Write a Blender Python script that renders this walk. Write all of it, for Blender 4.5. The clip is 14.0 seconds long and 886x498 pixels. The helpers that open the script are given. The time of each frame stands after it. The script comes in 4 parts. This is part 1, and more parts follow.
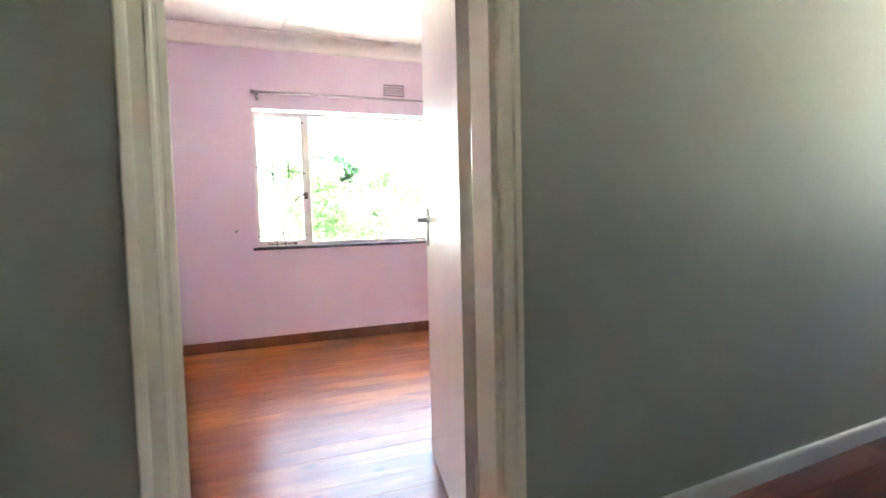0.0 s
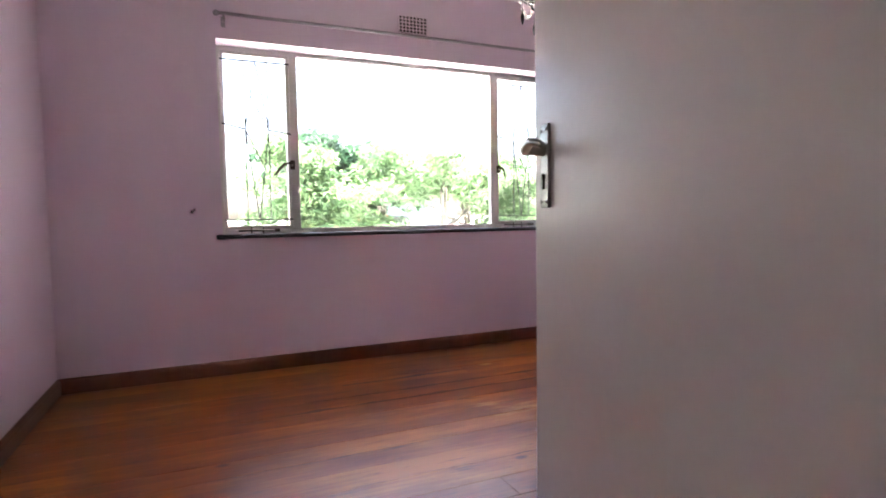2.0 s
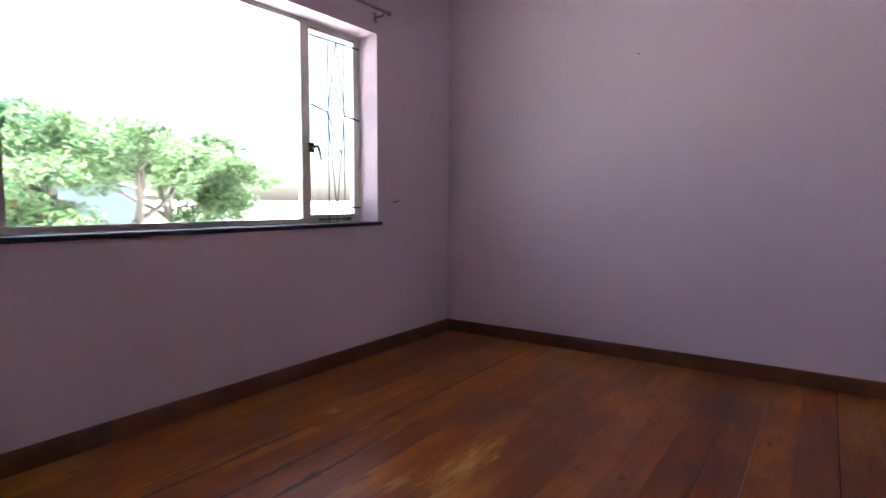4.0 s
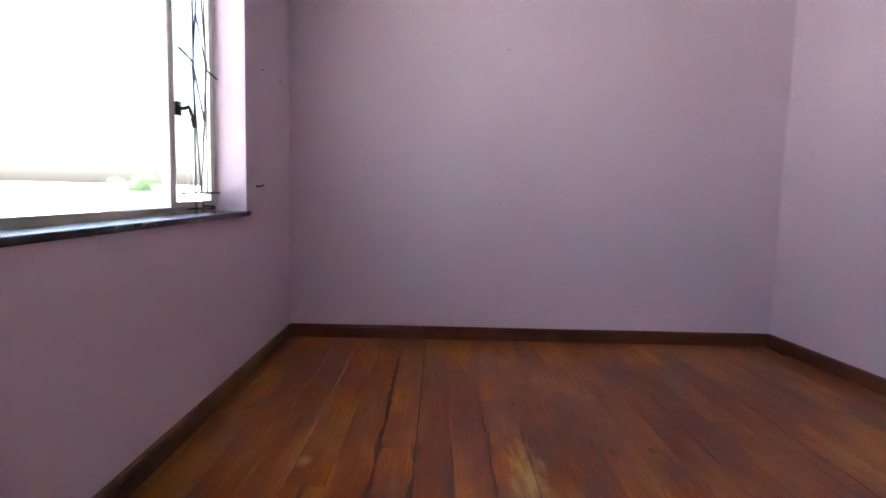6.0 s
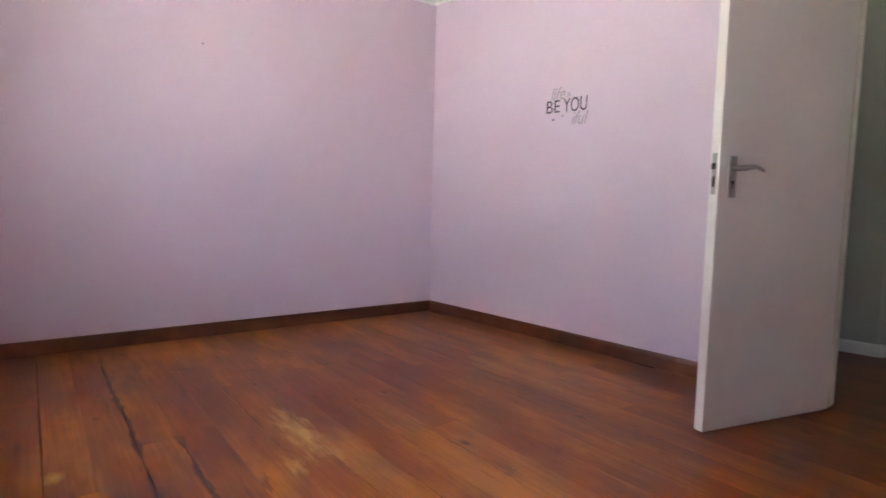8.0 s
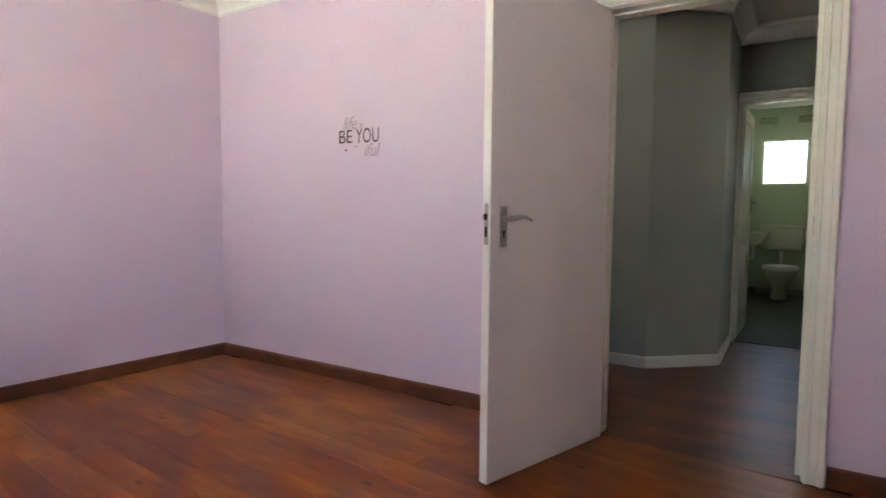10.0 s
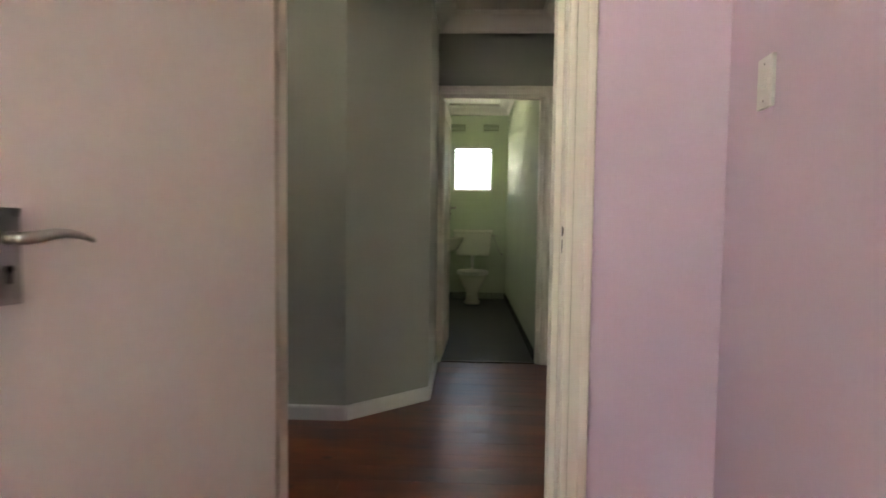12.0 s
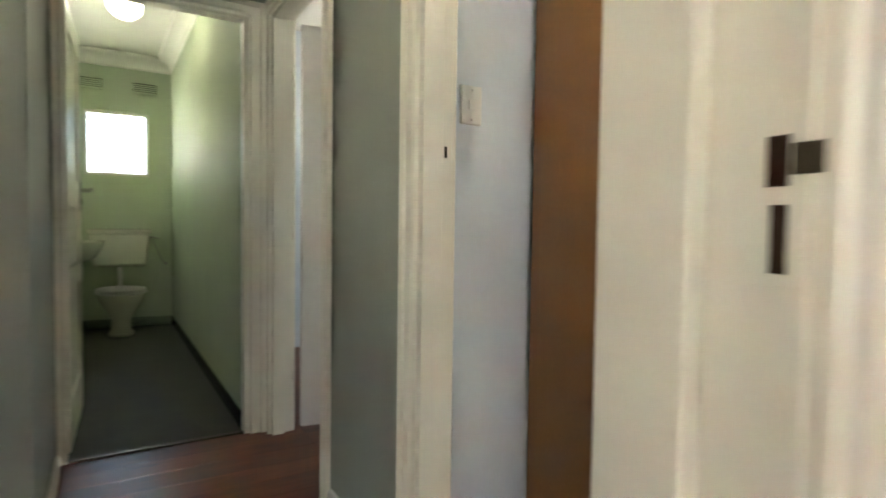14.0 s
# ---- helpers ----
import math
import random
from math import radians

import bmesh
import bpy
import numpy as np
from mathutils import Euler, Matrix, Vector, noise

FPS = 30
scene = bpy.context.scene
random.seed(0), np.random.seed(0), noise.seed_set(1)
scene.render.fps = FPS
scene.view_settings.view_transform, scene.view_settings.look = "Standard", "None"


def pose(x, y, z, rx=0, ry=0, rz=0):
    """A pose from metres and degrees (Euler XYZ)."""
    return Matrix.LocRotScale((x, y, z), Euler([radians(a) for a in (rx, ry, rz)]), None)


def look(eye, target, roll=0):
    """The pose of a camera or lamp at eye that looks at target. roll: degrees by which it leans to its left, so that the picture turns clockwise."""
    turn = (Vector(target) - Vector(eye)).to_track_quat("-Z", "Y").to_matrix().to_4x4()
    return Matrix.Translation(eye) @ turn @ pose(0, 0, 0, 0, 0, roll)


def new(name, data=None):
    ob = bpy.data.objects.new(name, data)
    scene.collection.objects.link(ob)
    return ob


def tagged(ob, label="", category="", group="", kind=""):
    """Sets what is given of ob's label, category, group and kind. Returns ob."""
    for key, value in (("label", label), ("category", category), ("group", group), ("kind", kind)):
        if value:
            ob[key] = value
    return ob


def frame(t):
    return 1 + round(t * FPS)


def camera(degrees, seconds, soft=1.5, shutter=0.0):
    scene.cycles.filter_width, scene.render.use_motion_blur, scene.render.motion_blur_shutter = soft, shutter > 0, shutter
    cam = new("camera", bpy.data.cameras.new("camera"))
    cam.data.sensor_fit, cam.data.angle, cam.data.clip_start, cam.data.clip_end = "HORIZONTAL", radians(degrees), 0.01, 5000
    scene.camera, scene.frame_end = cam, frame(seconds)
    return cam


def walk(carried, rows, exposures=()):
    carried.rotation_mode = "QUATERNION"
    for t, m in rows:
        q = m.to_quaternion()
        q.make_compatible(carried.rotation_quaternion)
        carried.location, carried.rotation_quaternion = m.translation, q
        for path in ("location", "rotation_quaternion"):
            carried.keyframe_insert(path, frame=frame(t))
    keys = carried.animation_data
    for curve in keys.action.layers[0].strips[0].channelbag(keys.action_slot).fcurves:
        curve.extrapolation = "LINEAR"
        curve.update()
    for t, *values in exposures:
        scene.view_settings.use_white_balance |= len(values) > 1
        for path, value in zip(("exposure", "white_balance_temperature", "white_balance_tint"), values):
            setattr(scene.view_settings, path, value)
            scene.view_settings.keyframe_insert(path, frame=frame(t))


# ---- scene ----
cam = camera(76.8, 14.0, soft=1.7, shutter=0.4)

PATH = [
    (0, (0.493, -1.333, 1.088), (1.274, 0.505, 0.965), -1.4),
    (0.5, (0.656, -0.984, 1.061), (1.362, 0.883, 0.942), -1.5),
    (1, (0.735, -0.671, 1.042), (1.436, 1.198, 0.916), -1.3),
    (1.5, (0.738, -0.343, 0.989), (1.458, 1.518, 0.867), -1.1),
    (2, (0.754, -0.003, 0.942), (1.557, 1.826, 0.823), -0.9),
    (2.5, (0.786, 0.342, 0.927), (1.709, 2.112, 0.807), -1.0),
    (3, (0.739, 0.632, 0.947), (1.875, 2.273, 0.823), -0.8),
    (3.5, (0.651, 0.917, 0.977), (2.075, 2.314, 0.829), -0.3),
    (6, (0.481, 2.631, 0.969), (2.471, 2.613, 0.764), 1.4),
    (6.5, (0.399, 2.918, 0.948), (2.345, 2.497, 0.753), 1.6),
    (7, (0.336, 3.076, 0.898), (2.175, 2.306, 0.737), 1.7),
    (7.5, (0.331, 3.141, 0.892), (2.042, 2.119, 0.726), 1.9),
    (8, (0.285, 3.133, 0.907), (1.884, 1.943, 0.742), 1.4),
    (8.5, (0.254, 3.087, 0.956), (1.733, 1.751, 0.788), 1.1),
    (11, (0.335, 2.426, 1.129), (1.166, 0.61, 1.016), 0.5),
    (11.5, (0.451, 2.124, 1.116), (0.983, 0.199, 1.005), 0.7),
    (12, (0.557, 1.749, 1.107), (0.794, -0.234, 0.997), 0.7),
    (12.5, (0.682, 1.403, 1.095), (0.605, -0.592, 0.987), 0.5),
    (13, (0.749, 1.023, 1.064), (0.366, -0.938, 0.961), 0.5),
    (13.5, (0.757, 0.678, 1.05), (0.143, -1.223, 0.953), 0.4),
    (14, (0.712, 0.32, 1.036), (-0.19, -1.463, 0.953), 0.8),
]
EXPOSURES = [(0.0, 6.4, 6450, 5), (0.5, 5.8, 6550, 8), (1.0, 5.35, 6600, 9), (1.5, 5.15, 6700, 10), (2.0, 4.9, 6500, 12), (3.0, 4.35, 6200, 13), (3.5, 4.1, 6150, 12), (6.0, 4.55, 6100, 10), (7.0, 5.05, 6300, 8), (8.5, 5.05, 6500, 7), (11.0, 5.1, 7000, 5), (12.0, 5.4, 7500, 8), (12.5, 5.6, 7500, 7), (14.0, 5.85, 7300, 2)]
walk(cam, [(t, look(eye, target, roll)) for t, eye, target, roll in PATH], EXPOSURES)

# ---------------------------------------------------------------- light
world = bpy.data.worlds.new("sky")
scene.world = world
world.use_nodes = True
wn = world.node_tree.nodes
sky = wn.new("ShaderNodeTexSky")
sky.sky_type, sky.sun_disc = "NISHITA", False
sky.sun_elevation, sky.sun_rotation = radians(75), radians(22)
sky.air_density, sky.dust_density, sky.ozone_density = 0.8, 4.0, 0.6
wn["Background"].inputs["Strength"].default_value = 0.05
world.node_tree.links.new(sky.outputs[0], wn["Background"].inputs["Color"])
sun_data = bpy.data.lights.new("sun", "SUN")
sun_data.energy, sun_data.angle, sun_data.color = 5.0, radians(8), (1.0, 0.98, 0.95)
sun = new("sun", sun_data)
sun.matrix_world = look((0, 0, 30), (-0.1, -0.25, 29))

# ---------------------------------------------------------------- materials
def mat_base(name, rough=0.5, metal=0.0, spec=0.5):
    m = bpy.data.materials.new(name)
    m.use_nodes = True
    b = m.node_tree.nodes["Principled BSDF"]
    b.inputs["Roughness"].default_value = rough
    b.inputs["Metallic"].default_value = metal
    b.inputs["Specular IOR Level"].default_value = spec
    return m, m.node_tree.nodes, m.node_tree.links, b


def ramp(nodes, stops):
    r = nodes.new("ShaderNodeValToRGB")
    while len(r.color_ramp.elements) < len(stops):
        r.color_ramp.elements.new(0.5)
    for e, (p, c) in zip(r.color_ramp.elements, stops):
        e.position, e.color = p, (*c, 1)
    return r


def noise_tex(nodes, links, vec, scale, detail=4, rough=0.5, stretch=None):
    n = nodes.new("ShaderNodeTexNoise")
    n.inputs["Scale"].default_value, n.inputs["Detail"].default_value, n.inputs["Roughness"].default_value = scale, detail, rough
    if stretch:
        mp = nodes.new("ShaderNodeMapping")
        mp.inputs["Scale"].default_value = stretch
        links.new(vec, mp.inputs["Vector"])
        vec = mp.outputs[0]
    links.new(vec, n.inputs["Vector"])
    return n


def surface(name, color, rough=0.5, metal=0.0, vary=0.06, scale=3.0, fine=60.0, bump=0.1, dist=0.002, spec=0.5, rvary=0.08):
    """A painted or plain surface: colour that drifts at two scales, fine relief and uneven gloss."""
    m, nodes, links, b = mat_base(name, rough, metal, spec)
    pos = nodes.new("ShaderNodeNewGeometry").outputs["Position"]
    n1 = noise_tex(nodes, links, pos, scale, 5)
    n2 = noise_tex(nodes, links, pos, fine, 3)
    add = nodes.new("ShaderNodeMath")
    add.operation = "MULTIPLY_ADD"
    add.inputs[1].default_value = 0.35
    links.new(n2.outputs["Fac"], add.inputs[0])
    links.new(n1.outputs["Fac"], add.inputs[2])
    lo = tuple(max(0, c * (1 - vary)) for c in color)
    hi = tuple(min(1, c * (1 + vary)) for c in color)
    r = ramp(nodes, [(0.45, lo), (0.9, hi)])
    links.new(add.outputs[0], r.inputs[0])
    links.new(r.outputs[0], b.inputs["Base Color"])
    mr = nodes.new("ShaderNodeMapRange")
    mr.inputs["To Min"].default_value, mr.inputs["To Max"].default_value = max(0.02, rough - rvary), min(1, rough + rvary)
    links.new(n1.outputs["Fac"], mr.inputs["Value"])
    links.new(mr.outputs[0], b.inputs["Roughness"])
    bp = nodes.new("ShaderNodeBump")
    bp.inputs["Strength"].default_value, bp.inputs["Distance"].default_value = bump, dist
    links.new(n2.outputs["Fac"], bp.inputs["Height"])
    links.new(bp.outputs[0], b.inputs["Normal"])
    return m


SPLITS = ((2.84, 1.2, 3.9, 0.013), (2.70, 1.0, 2.6, 0.015), (3.05, 1.3, 2.3, 0.013), (1.58, 2.2, 3.9, 0.005), (1.16, 2.0, 3.6, 0.005), (2.13, 0.6, 1.9, 0.004), (2.41, 2.3, 3.6, 0.005), (1.86, 1.2, 2.4, 0.004))


def floor_wood(name, dark, mid, light, streak, gloss, worn=0.0, spec=0.5):
    """Old varnished pine boards: broad drifts of red and orange, faint grain, few dark resin streaks and small knots."""
    m, nodes, links, b = mat_base(name, gloss, spec=spec)
    tc = nodes.new("ShaderNodeTexCoord")
    info = nodes.new("ShaderNodeObjectInfo")
    off = nodes.new("ShaderNodeVectorMath")
    off.operation = "MULTIPLY_ADD"
    comb = nodes.new("ShaderNodeCombineXYZ")
    for k in range(3):
        links.new(info.outputs["Random"], comb.inputs[k])
    off.inputs[1].default_value = (37, 53, 11)
    links.new(comb.outputs[0], off.inputs[0])
    links.new(tc.outputs["Object"], off.inputs[2])
    v = off.outputs[0]
    pos = nodes.new("ShaderNodeNewGeometry").outputs["Position"]
    drift = noise_tex(nodes, links, v, 2.4, 6, 0.6, (0.8, 2.4, 1.0))
    broad = noise_tex(nodes, links, pos, 1.1, 4, 0.55, (0.8, 1.5, 1.0))
    fine = noise_tex(nodes, links, v, 26.0, 5, 0.6, (0.10, 3.4, 1.0))

    def madd(a, k, c):
        n = nodes.new("ShaderNodeMath")
        n.operation = "MULTIPLY_ADD"
        n.inputs[1].default_value = k
        links.new(a, n.inputs[0])
        if isinstance(c, float):
            n.inputs[2].default_value = c
        else:
            links.new(c, n.inputs[2])
        return n.outputs[0]

    tone = madd(info.outputs["Random"], 0.12, -0.06)
    tone = madd(broad.outputs["Fac"], 0.75, tone)
    tone = madd(drift.outputs["Fac"], 0.85, tone)
    tone = madd(fine.outputs["Fac"], 0.36, madd(tone, 1.0, -0.03))
    r = ramp(nodes, [(0.74, dark), (1.0, mid), (1.30, light)])
    scale = nodes.new("ShaderNodeMapRange")
    scale.inputs["From Min"].default_value, scale.inputs["From Max"].default_value = 0.72, 1.20
    links.new(tone, scale.inputs["Value"])
    for e, p in zip(r.color_ramp.elements, (0.08, 0.5, 0.95)):
        e.position = p
    links.new(scale.outputs[0], r.inputs[0])
    col = r.outputs[0]

    def over(fac, colour, base):
        n = nodes.new("ShaderNodeMixRGB")
        links.new(fac, n.inputs[0])
        links.new(base, n.inputs[1])
        n.inputs[2].default_value = (*colour, 1)
        return n.outputs[0]

    # long dark splits that waver along some joints: (line, start, end, half width)
    for ly, xa, xb, half in SPLITS if worn else ():
        sx = nodes.new("ShaderNodeSeparateXYZ")
        links.new(pos, sx.inputs[0])
        wob = noise_tex(nodes, links, pos, 3.0, 4, 0.6, (1.0, 0.05, 0.0))
        wid = noise_tex(nodes, links, pos, 4.5, 3, 0.6, (1.0, 0.0, 0.0))
        off_y = madd(sx.outputs[1], 1.0, -ly - 0.03)
        off_y = madd(wob.outputs["Fac"], 0.06, off_y)
        ab = nodes.new("ShaderNodeMath")
        ab.operation = "ABSOLUTE"
        links.new(off_y, ab.inputs[0])
        lim = madd(wid.outputs["Fac"], 5.0 * half, -1.75 * half)
        gap = nodes.new("ShaderNodeMath")
        gap.operation = "SUBTRACT"
        links.new(lim, gap.inputs[0])
        links.new(ab.outputs[0], gap.inputs[1])
        edge = nodes.new("ShaderNodeMapRange")
        edge.inputs["From Max"].default_value = 0.003
        links.new(gap.outputs[0], edge.inputs["Value"])
        mask = edge.outputs[0]
        for lim_x, way in ((xa, 1), (xb, -1)):
            cut = nodes.new("ShaderNodeMapRange")
            cut.inputs["From Min"].default_value, cut.inputs["From Max"].default_value = lim_x, lim_x + way * 0.15
            links.new(sx.outputs[0], cut.inputs["Value"])
            mul = nodes.new("ShaderNodeMath")
            mul.operation = "MULTIPLY"
            links.new(mask, mul.inputs[0])
            links.new(cut.outputs[0], mul.inputs[1])
            mask = mul.outputs[0]
        col = over(mask, streak, col)
    # short dark resin flecks and torn grain along the boards
    flecks = noise_tex(nodes, links, v, 7.0, 6, 0.68, (0.55, 3.2, 1.0))
    rf = ramp(nodes, [(0.60, (0, 0, 0)), (0.70, (0.75, 0.75, 0.75))])
    links.new(flecks.outputs["Fac"], rf.inputs[0])
    col = over(rf.outputs[0], streak, col)
    vo = nodes.new("ShaderNodeTexVoronoi")
    vo.inputs["Scale"].default_value = 3.2
    mpk = nodes.new("ShaderNodeMapping")
    mpk.inputs["Scale"].default_value = (1.0, 1.9, 0.0)
    links.new(v, mpk.inputs["Vector"])
    links.new(mpk.outputs[0], vo.inputs["Vector"])
    rk = ramp(nodes, [(0.05, (0.9, 0.9, 0.9)), (0.11, (0, 0, 0))])
    links.new(vo.outputs["Distance"], rk.inputs[0])
    col = over(rk.outputs[0], streak, col)
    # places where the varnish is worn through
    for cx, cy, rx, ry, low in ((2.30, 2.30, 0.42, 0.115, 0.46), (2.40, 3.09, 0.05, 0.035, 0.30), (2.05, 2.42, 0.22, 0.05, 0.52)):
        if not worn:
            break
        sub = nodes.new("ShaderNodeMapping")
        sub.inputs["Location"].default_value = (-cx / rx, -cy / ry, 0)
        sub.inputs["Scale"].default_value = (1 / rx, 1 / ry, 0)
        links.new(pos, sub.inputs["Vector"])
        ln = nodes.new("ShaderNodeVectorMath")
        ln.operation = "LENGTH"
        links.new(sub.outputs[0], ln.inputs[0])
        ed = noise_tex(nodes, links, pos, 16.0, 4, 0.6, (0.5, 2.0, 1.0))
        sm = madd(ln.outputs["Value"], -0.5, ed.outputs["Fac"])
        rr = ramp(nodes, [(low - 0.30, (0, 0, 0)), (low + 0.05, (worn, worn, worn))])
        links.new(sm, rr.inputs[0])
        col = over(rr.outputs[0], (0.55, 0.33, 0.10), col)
    links.new(col, b.inputs["Base Color"])
    mr = nodes.new("ShaderNodeMapRange")
    mr.inputs["To Min"].default_value, mr.inputs["To Max"].default_value = gloss - 0.04, gloss + 0.05
    links.new(broad.outputs["Fac"], mr.inputs["Value"])
    links.new(mr.outputs[0], b.inputs["Roughness"])
    return m


def glass_mat(name, tint=(0.96, 0.98, 0.97), rough=0.0):
    m, nodes, links, b = mat_base(name, rough)
    b.inputs["Base Color"].default_value = (*tint, 1)
    b.inputs["Transmission Weight"].default_value = 1.0
    b.inputs["IOR"].default_value = 1.45
    return m


def leaf_mat(name, a, c, d):
    m, nodes, links, b = mat_base(name, 0.6)
    r = ramp(nodes, [(0.0, a), (0.55, c), (1.0, d)])
    links.new(nodes.new("ShaderNodeNewGeometry").outputs["Random Per Island"], r.inputs[0])
    links.new(r.outputs[0], b.inputs["Base Color"])
    tr = nodes.new("ShaderNodeBsdfTranslucent")
    links.new(r.outputs[0], tr.inputs["Color"])
    mx = nodes.new("ShaderNodeMixShader")
    mx.inputs[0].default_value = 0.45
    links.new(b.outputs[0], mx.inputs[1])
    links.new(tr.outputs[0], mx.inputs[2])
    links.new(mx.outputs[0], nodes["Material Output"].inputs["Surface"])
    return m


LILAC = surface("lilac_wall_paint", (0.62, 0.50, 0.60), 0.5, vary=0.035, scale=1.3, fine=90, bump=0.12, dist=0.0015)
HALLGREY = surface("grey_green_wall_paint", (0.285, 0.295, 0.255), 0.8, spec=0.25, vary=0.05, scale=1.5, fine=80, bump=0.14, dist=0.0015)
TOILETGREEN = surface("pale_green_gloss_paint", (0.47, 0.53, 0.40), 0.62, spec=0.2, vary=0.05, scale=2.0, fine=70, bump=0.14, dist=0.0015)
BLUEGREY = surface("pale_blue_grey_wall_paint", (0.60, 0.65, 0.705), 0.5, vary=0.04, bump=0.12)
GLOSS = surface("cream_gloss_enamel", (0.76, 0.72, 0.63), 0.36, rvary=0.04, vary=0.025, scale=3, fine=25, bump=0.05, dist=0.001)
DOORWHITE = surface("door_satin_enamel", (0.72, 0.68, 0.64), 0.35, rvary=0.04, vary=0.04, scale=3, fine=45, bump=0.06, dist=0.001)
CEILING = surface("white_ceiling_paint", (0.80, 0.78, 0.74), 0.7, vary=0.03, bump=0.08)
BASEWOOD = surface("dark_varnished_skirting", (0.12, 0.036, 0.015), 0.36, vary=0.35, scale=9, fine=120, bump=0.15, rvary=0.02)
WHITETRIM = surface("white_skirting_paint", (0.55, 0.55, 0.52), 0.35, vary=0.06, scale=6, fine=50, bump=0.1, rvary=0.02)
SLATE = surface("dark_slate_sill", (0.035, 0.03, 0.035), 0.22, vary=0.4, scale=20, fine=90, bump=0.1, rvary=0.02)
STEELWHITE = surface("white_steel_window_paint", (0.62, 0.60, 0.57), 0.35, vary=0.06, scale=9, fine=70, bump=0.15, rvary=0.02)
NICKEL = surface("satin_nickel", (0.36, 0.345, 0.32), 0.32, 1.0, vary=0.08, scale=30, fine=200, bump=0.03, rvary=0.02)
BRONZE = surface("tarnished_bronze", (0.06, 0.045, 0.032), 0.35, 0.9, vary=0.2, scale=40, fine=150, bump=0.1, rvary=0.02)
IRON = surface("dark_iron_bar", (0.05, 0.05, 0.05), 0.5, 0.3, vary=0.2, scale=30, bump=0.1)
BLACK = surface("black_plastic", (0.012, 0.011, 0.012), 0.35, vary=0.2, bump=0.03, rvary=0.02)
RUST = surface("brown_rusted_recess", (0.045, 0.022, 0.013), 0.8, vary=0.35, scale=60, fine=200, bump=0.2, spec=0.2)
DARKHOLE = surface("dark_recess", (0.022, 0.014, 0.01), 0.9, vary=0.2, spec=0.1)
PLASTIC = surface("white_plastic", (0.74, 0.73, 0.70), 0.33, vary=0.02, bump=0.02, rvary=0.02)
RODGREY = surface("grey_painted_rod", (0.30, 0.27, 0.30), 0.35, 0.2, vary=0.06, bump=0.03)
DECALDARK = surface("dark_vinyl", (0.05, 0.04, 0.05), 0.6, vary=0.1)
DECALGREY = surface("grey_vinyl", (0.34, 0.29, 0.34), 0.6, vary=0.1)
PORCELAIN = surface("cream_porcelain", (0.66, 0.66, 0.56), 0.12, vary=0.02, bump=0.01)
TILEFLOOR = surface("dark_green_grey_vinyl", (0.062, 0.065, 0.05), 0.6, spec=0.2, vary=0.2, scale=6, fine=60, bump=0.1)
TILEBLACK = surface("black_skirting_tile", (0.02, 0.018, 0.018), 0.25, vary=0.3, rvary=0.02)
WARDROBE = surface("brown_wood_veneer", (0.24, 0.105, 0.036), 0.36, vary=0.12, scale=4, fine=90, bump=0.1, rvary=0.02)
OAKFLOOR = floor_wood("varnished_pine_floor", (0.15, 0.025, 0.005), (0.255, 0.058, 0.007), (0.42, 0.138, 0.016), (0.075, 0.013, 0.010), 0.32, 0.85, 0.42)
# same board pattern in darker, redder tones, without worn patches or splits
HALLFLOOR = floor_wood("dark_red_floor", (0.065, 0.015, 0.008), (0.13, 0.030, 0.012), (0.21, 0.055, 0.02), (0.03, 0.009, 0.006), 0.33, 0.0, 0.45)
GLASS = glass_mat("window_glass")
CRYSTAL = glass_mat("clear_crystal", (1, 1, 1))
BLUEPLASTER = surface("weathered_blue_grey_plaster", (0.075, 0.102, 0.125), 0.8, vary=0.1, scale=0.7, fine=20)
HOUSEPAINT = surface("faded_blue_house_paint", (0.10, 0.135, 0.165), 0.8, vary=0.1, scale=0.7, fine=20)
CONCRETE = surface("pale_paving", (0.62, 0.60, 0.55), 0.85, vary=0.2, scale=0.8, fine=30, bump=0.3, dist=0.01)
PLASTER = surface("pale_blue_white_plaster", (0.72, 0.74, 0.76), 0.8, vary=0.05, scale=0.7, fine=20)
ROOFGREY = surface("grey_roof_sheet", (0.30, 0.30, 0.31), 0.6, vary=0.1)
BARK = surface("grey_brown_bark", (0.10, 0.085, 0.07), 0.9, vary=0.35, scale=5, fine=40, bump=0.6, dist=0.02)
LEAFLIGHT = leaf_mat("light_leaves", (0.055, 0.12, 0.05), (0.09, 0.165, 0.068), (0.155, 0.215, 0.09))
LEAFDARK = leaf_mat("dark_leaves", (0.025, 0.065, 0.034), (0.04, 0.09, 0.046), (0.06, 0.12, 0.06))
FLOWER = surface("orange_blossom", (0.25, 0.07, 0.03), 0.6, vary=0.2)


def opal(name, strength):
    m, nodes, links, b = mat_base(name, 0.25)
    b.inputs["Base Color"].default_value = (0.85, 0.84, 0.78, 1)
    b.inputs["Emission Color"].default_value = (1.0, 0.95, 0.82, 1)
    b.inputs["Emission Strength"].default_value = strength
    return m


OPAL = opal("lit_opal_glass", 0.3)

# ---------------------------------------------------------------- mesh helpers
HM = pose(0, 0.112, 0, 0, 0, 4.4)          # the door wall and the hall stand at a slight angle to the window wall
WM = pose(-0.033, 0.112, 0, 0, 0, -0.95)


def add_box(bm, x0, x1, y0, y1, z0, z1):
    v = [bm.verts.new((x, y, z)) for z in (z0, z1) for x, y in ((x0, y0), (x1, y0), (x1, y1), (x0, y1))]
    for f in ((3, 2, 1, 0), (4, 5, 6, 7), (0, 1, 5, 4), (1, 2, 6, 5), (2, 3, 7, 6), (3, 0, 4, 7)):
        bm.faces.new([v[i] for i in f])
    return v


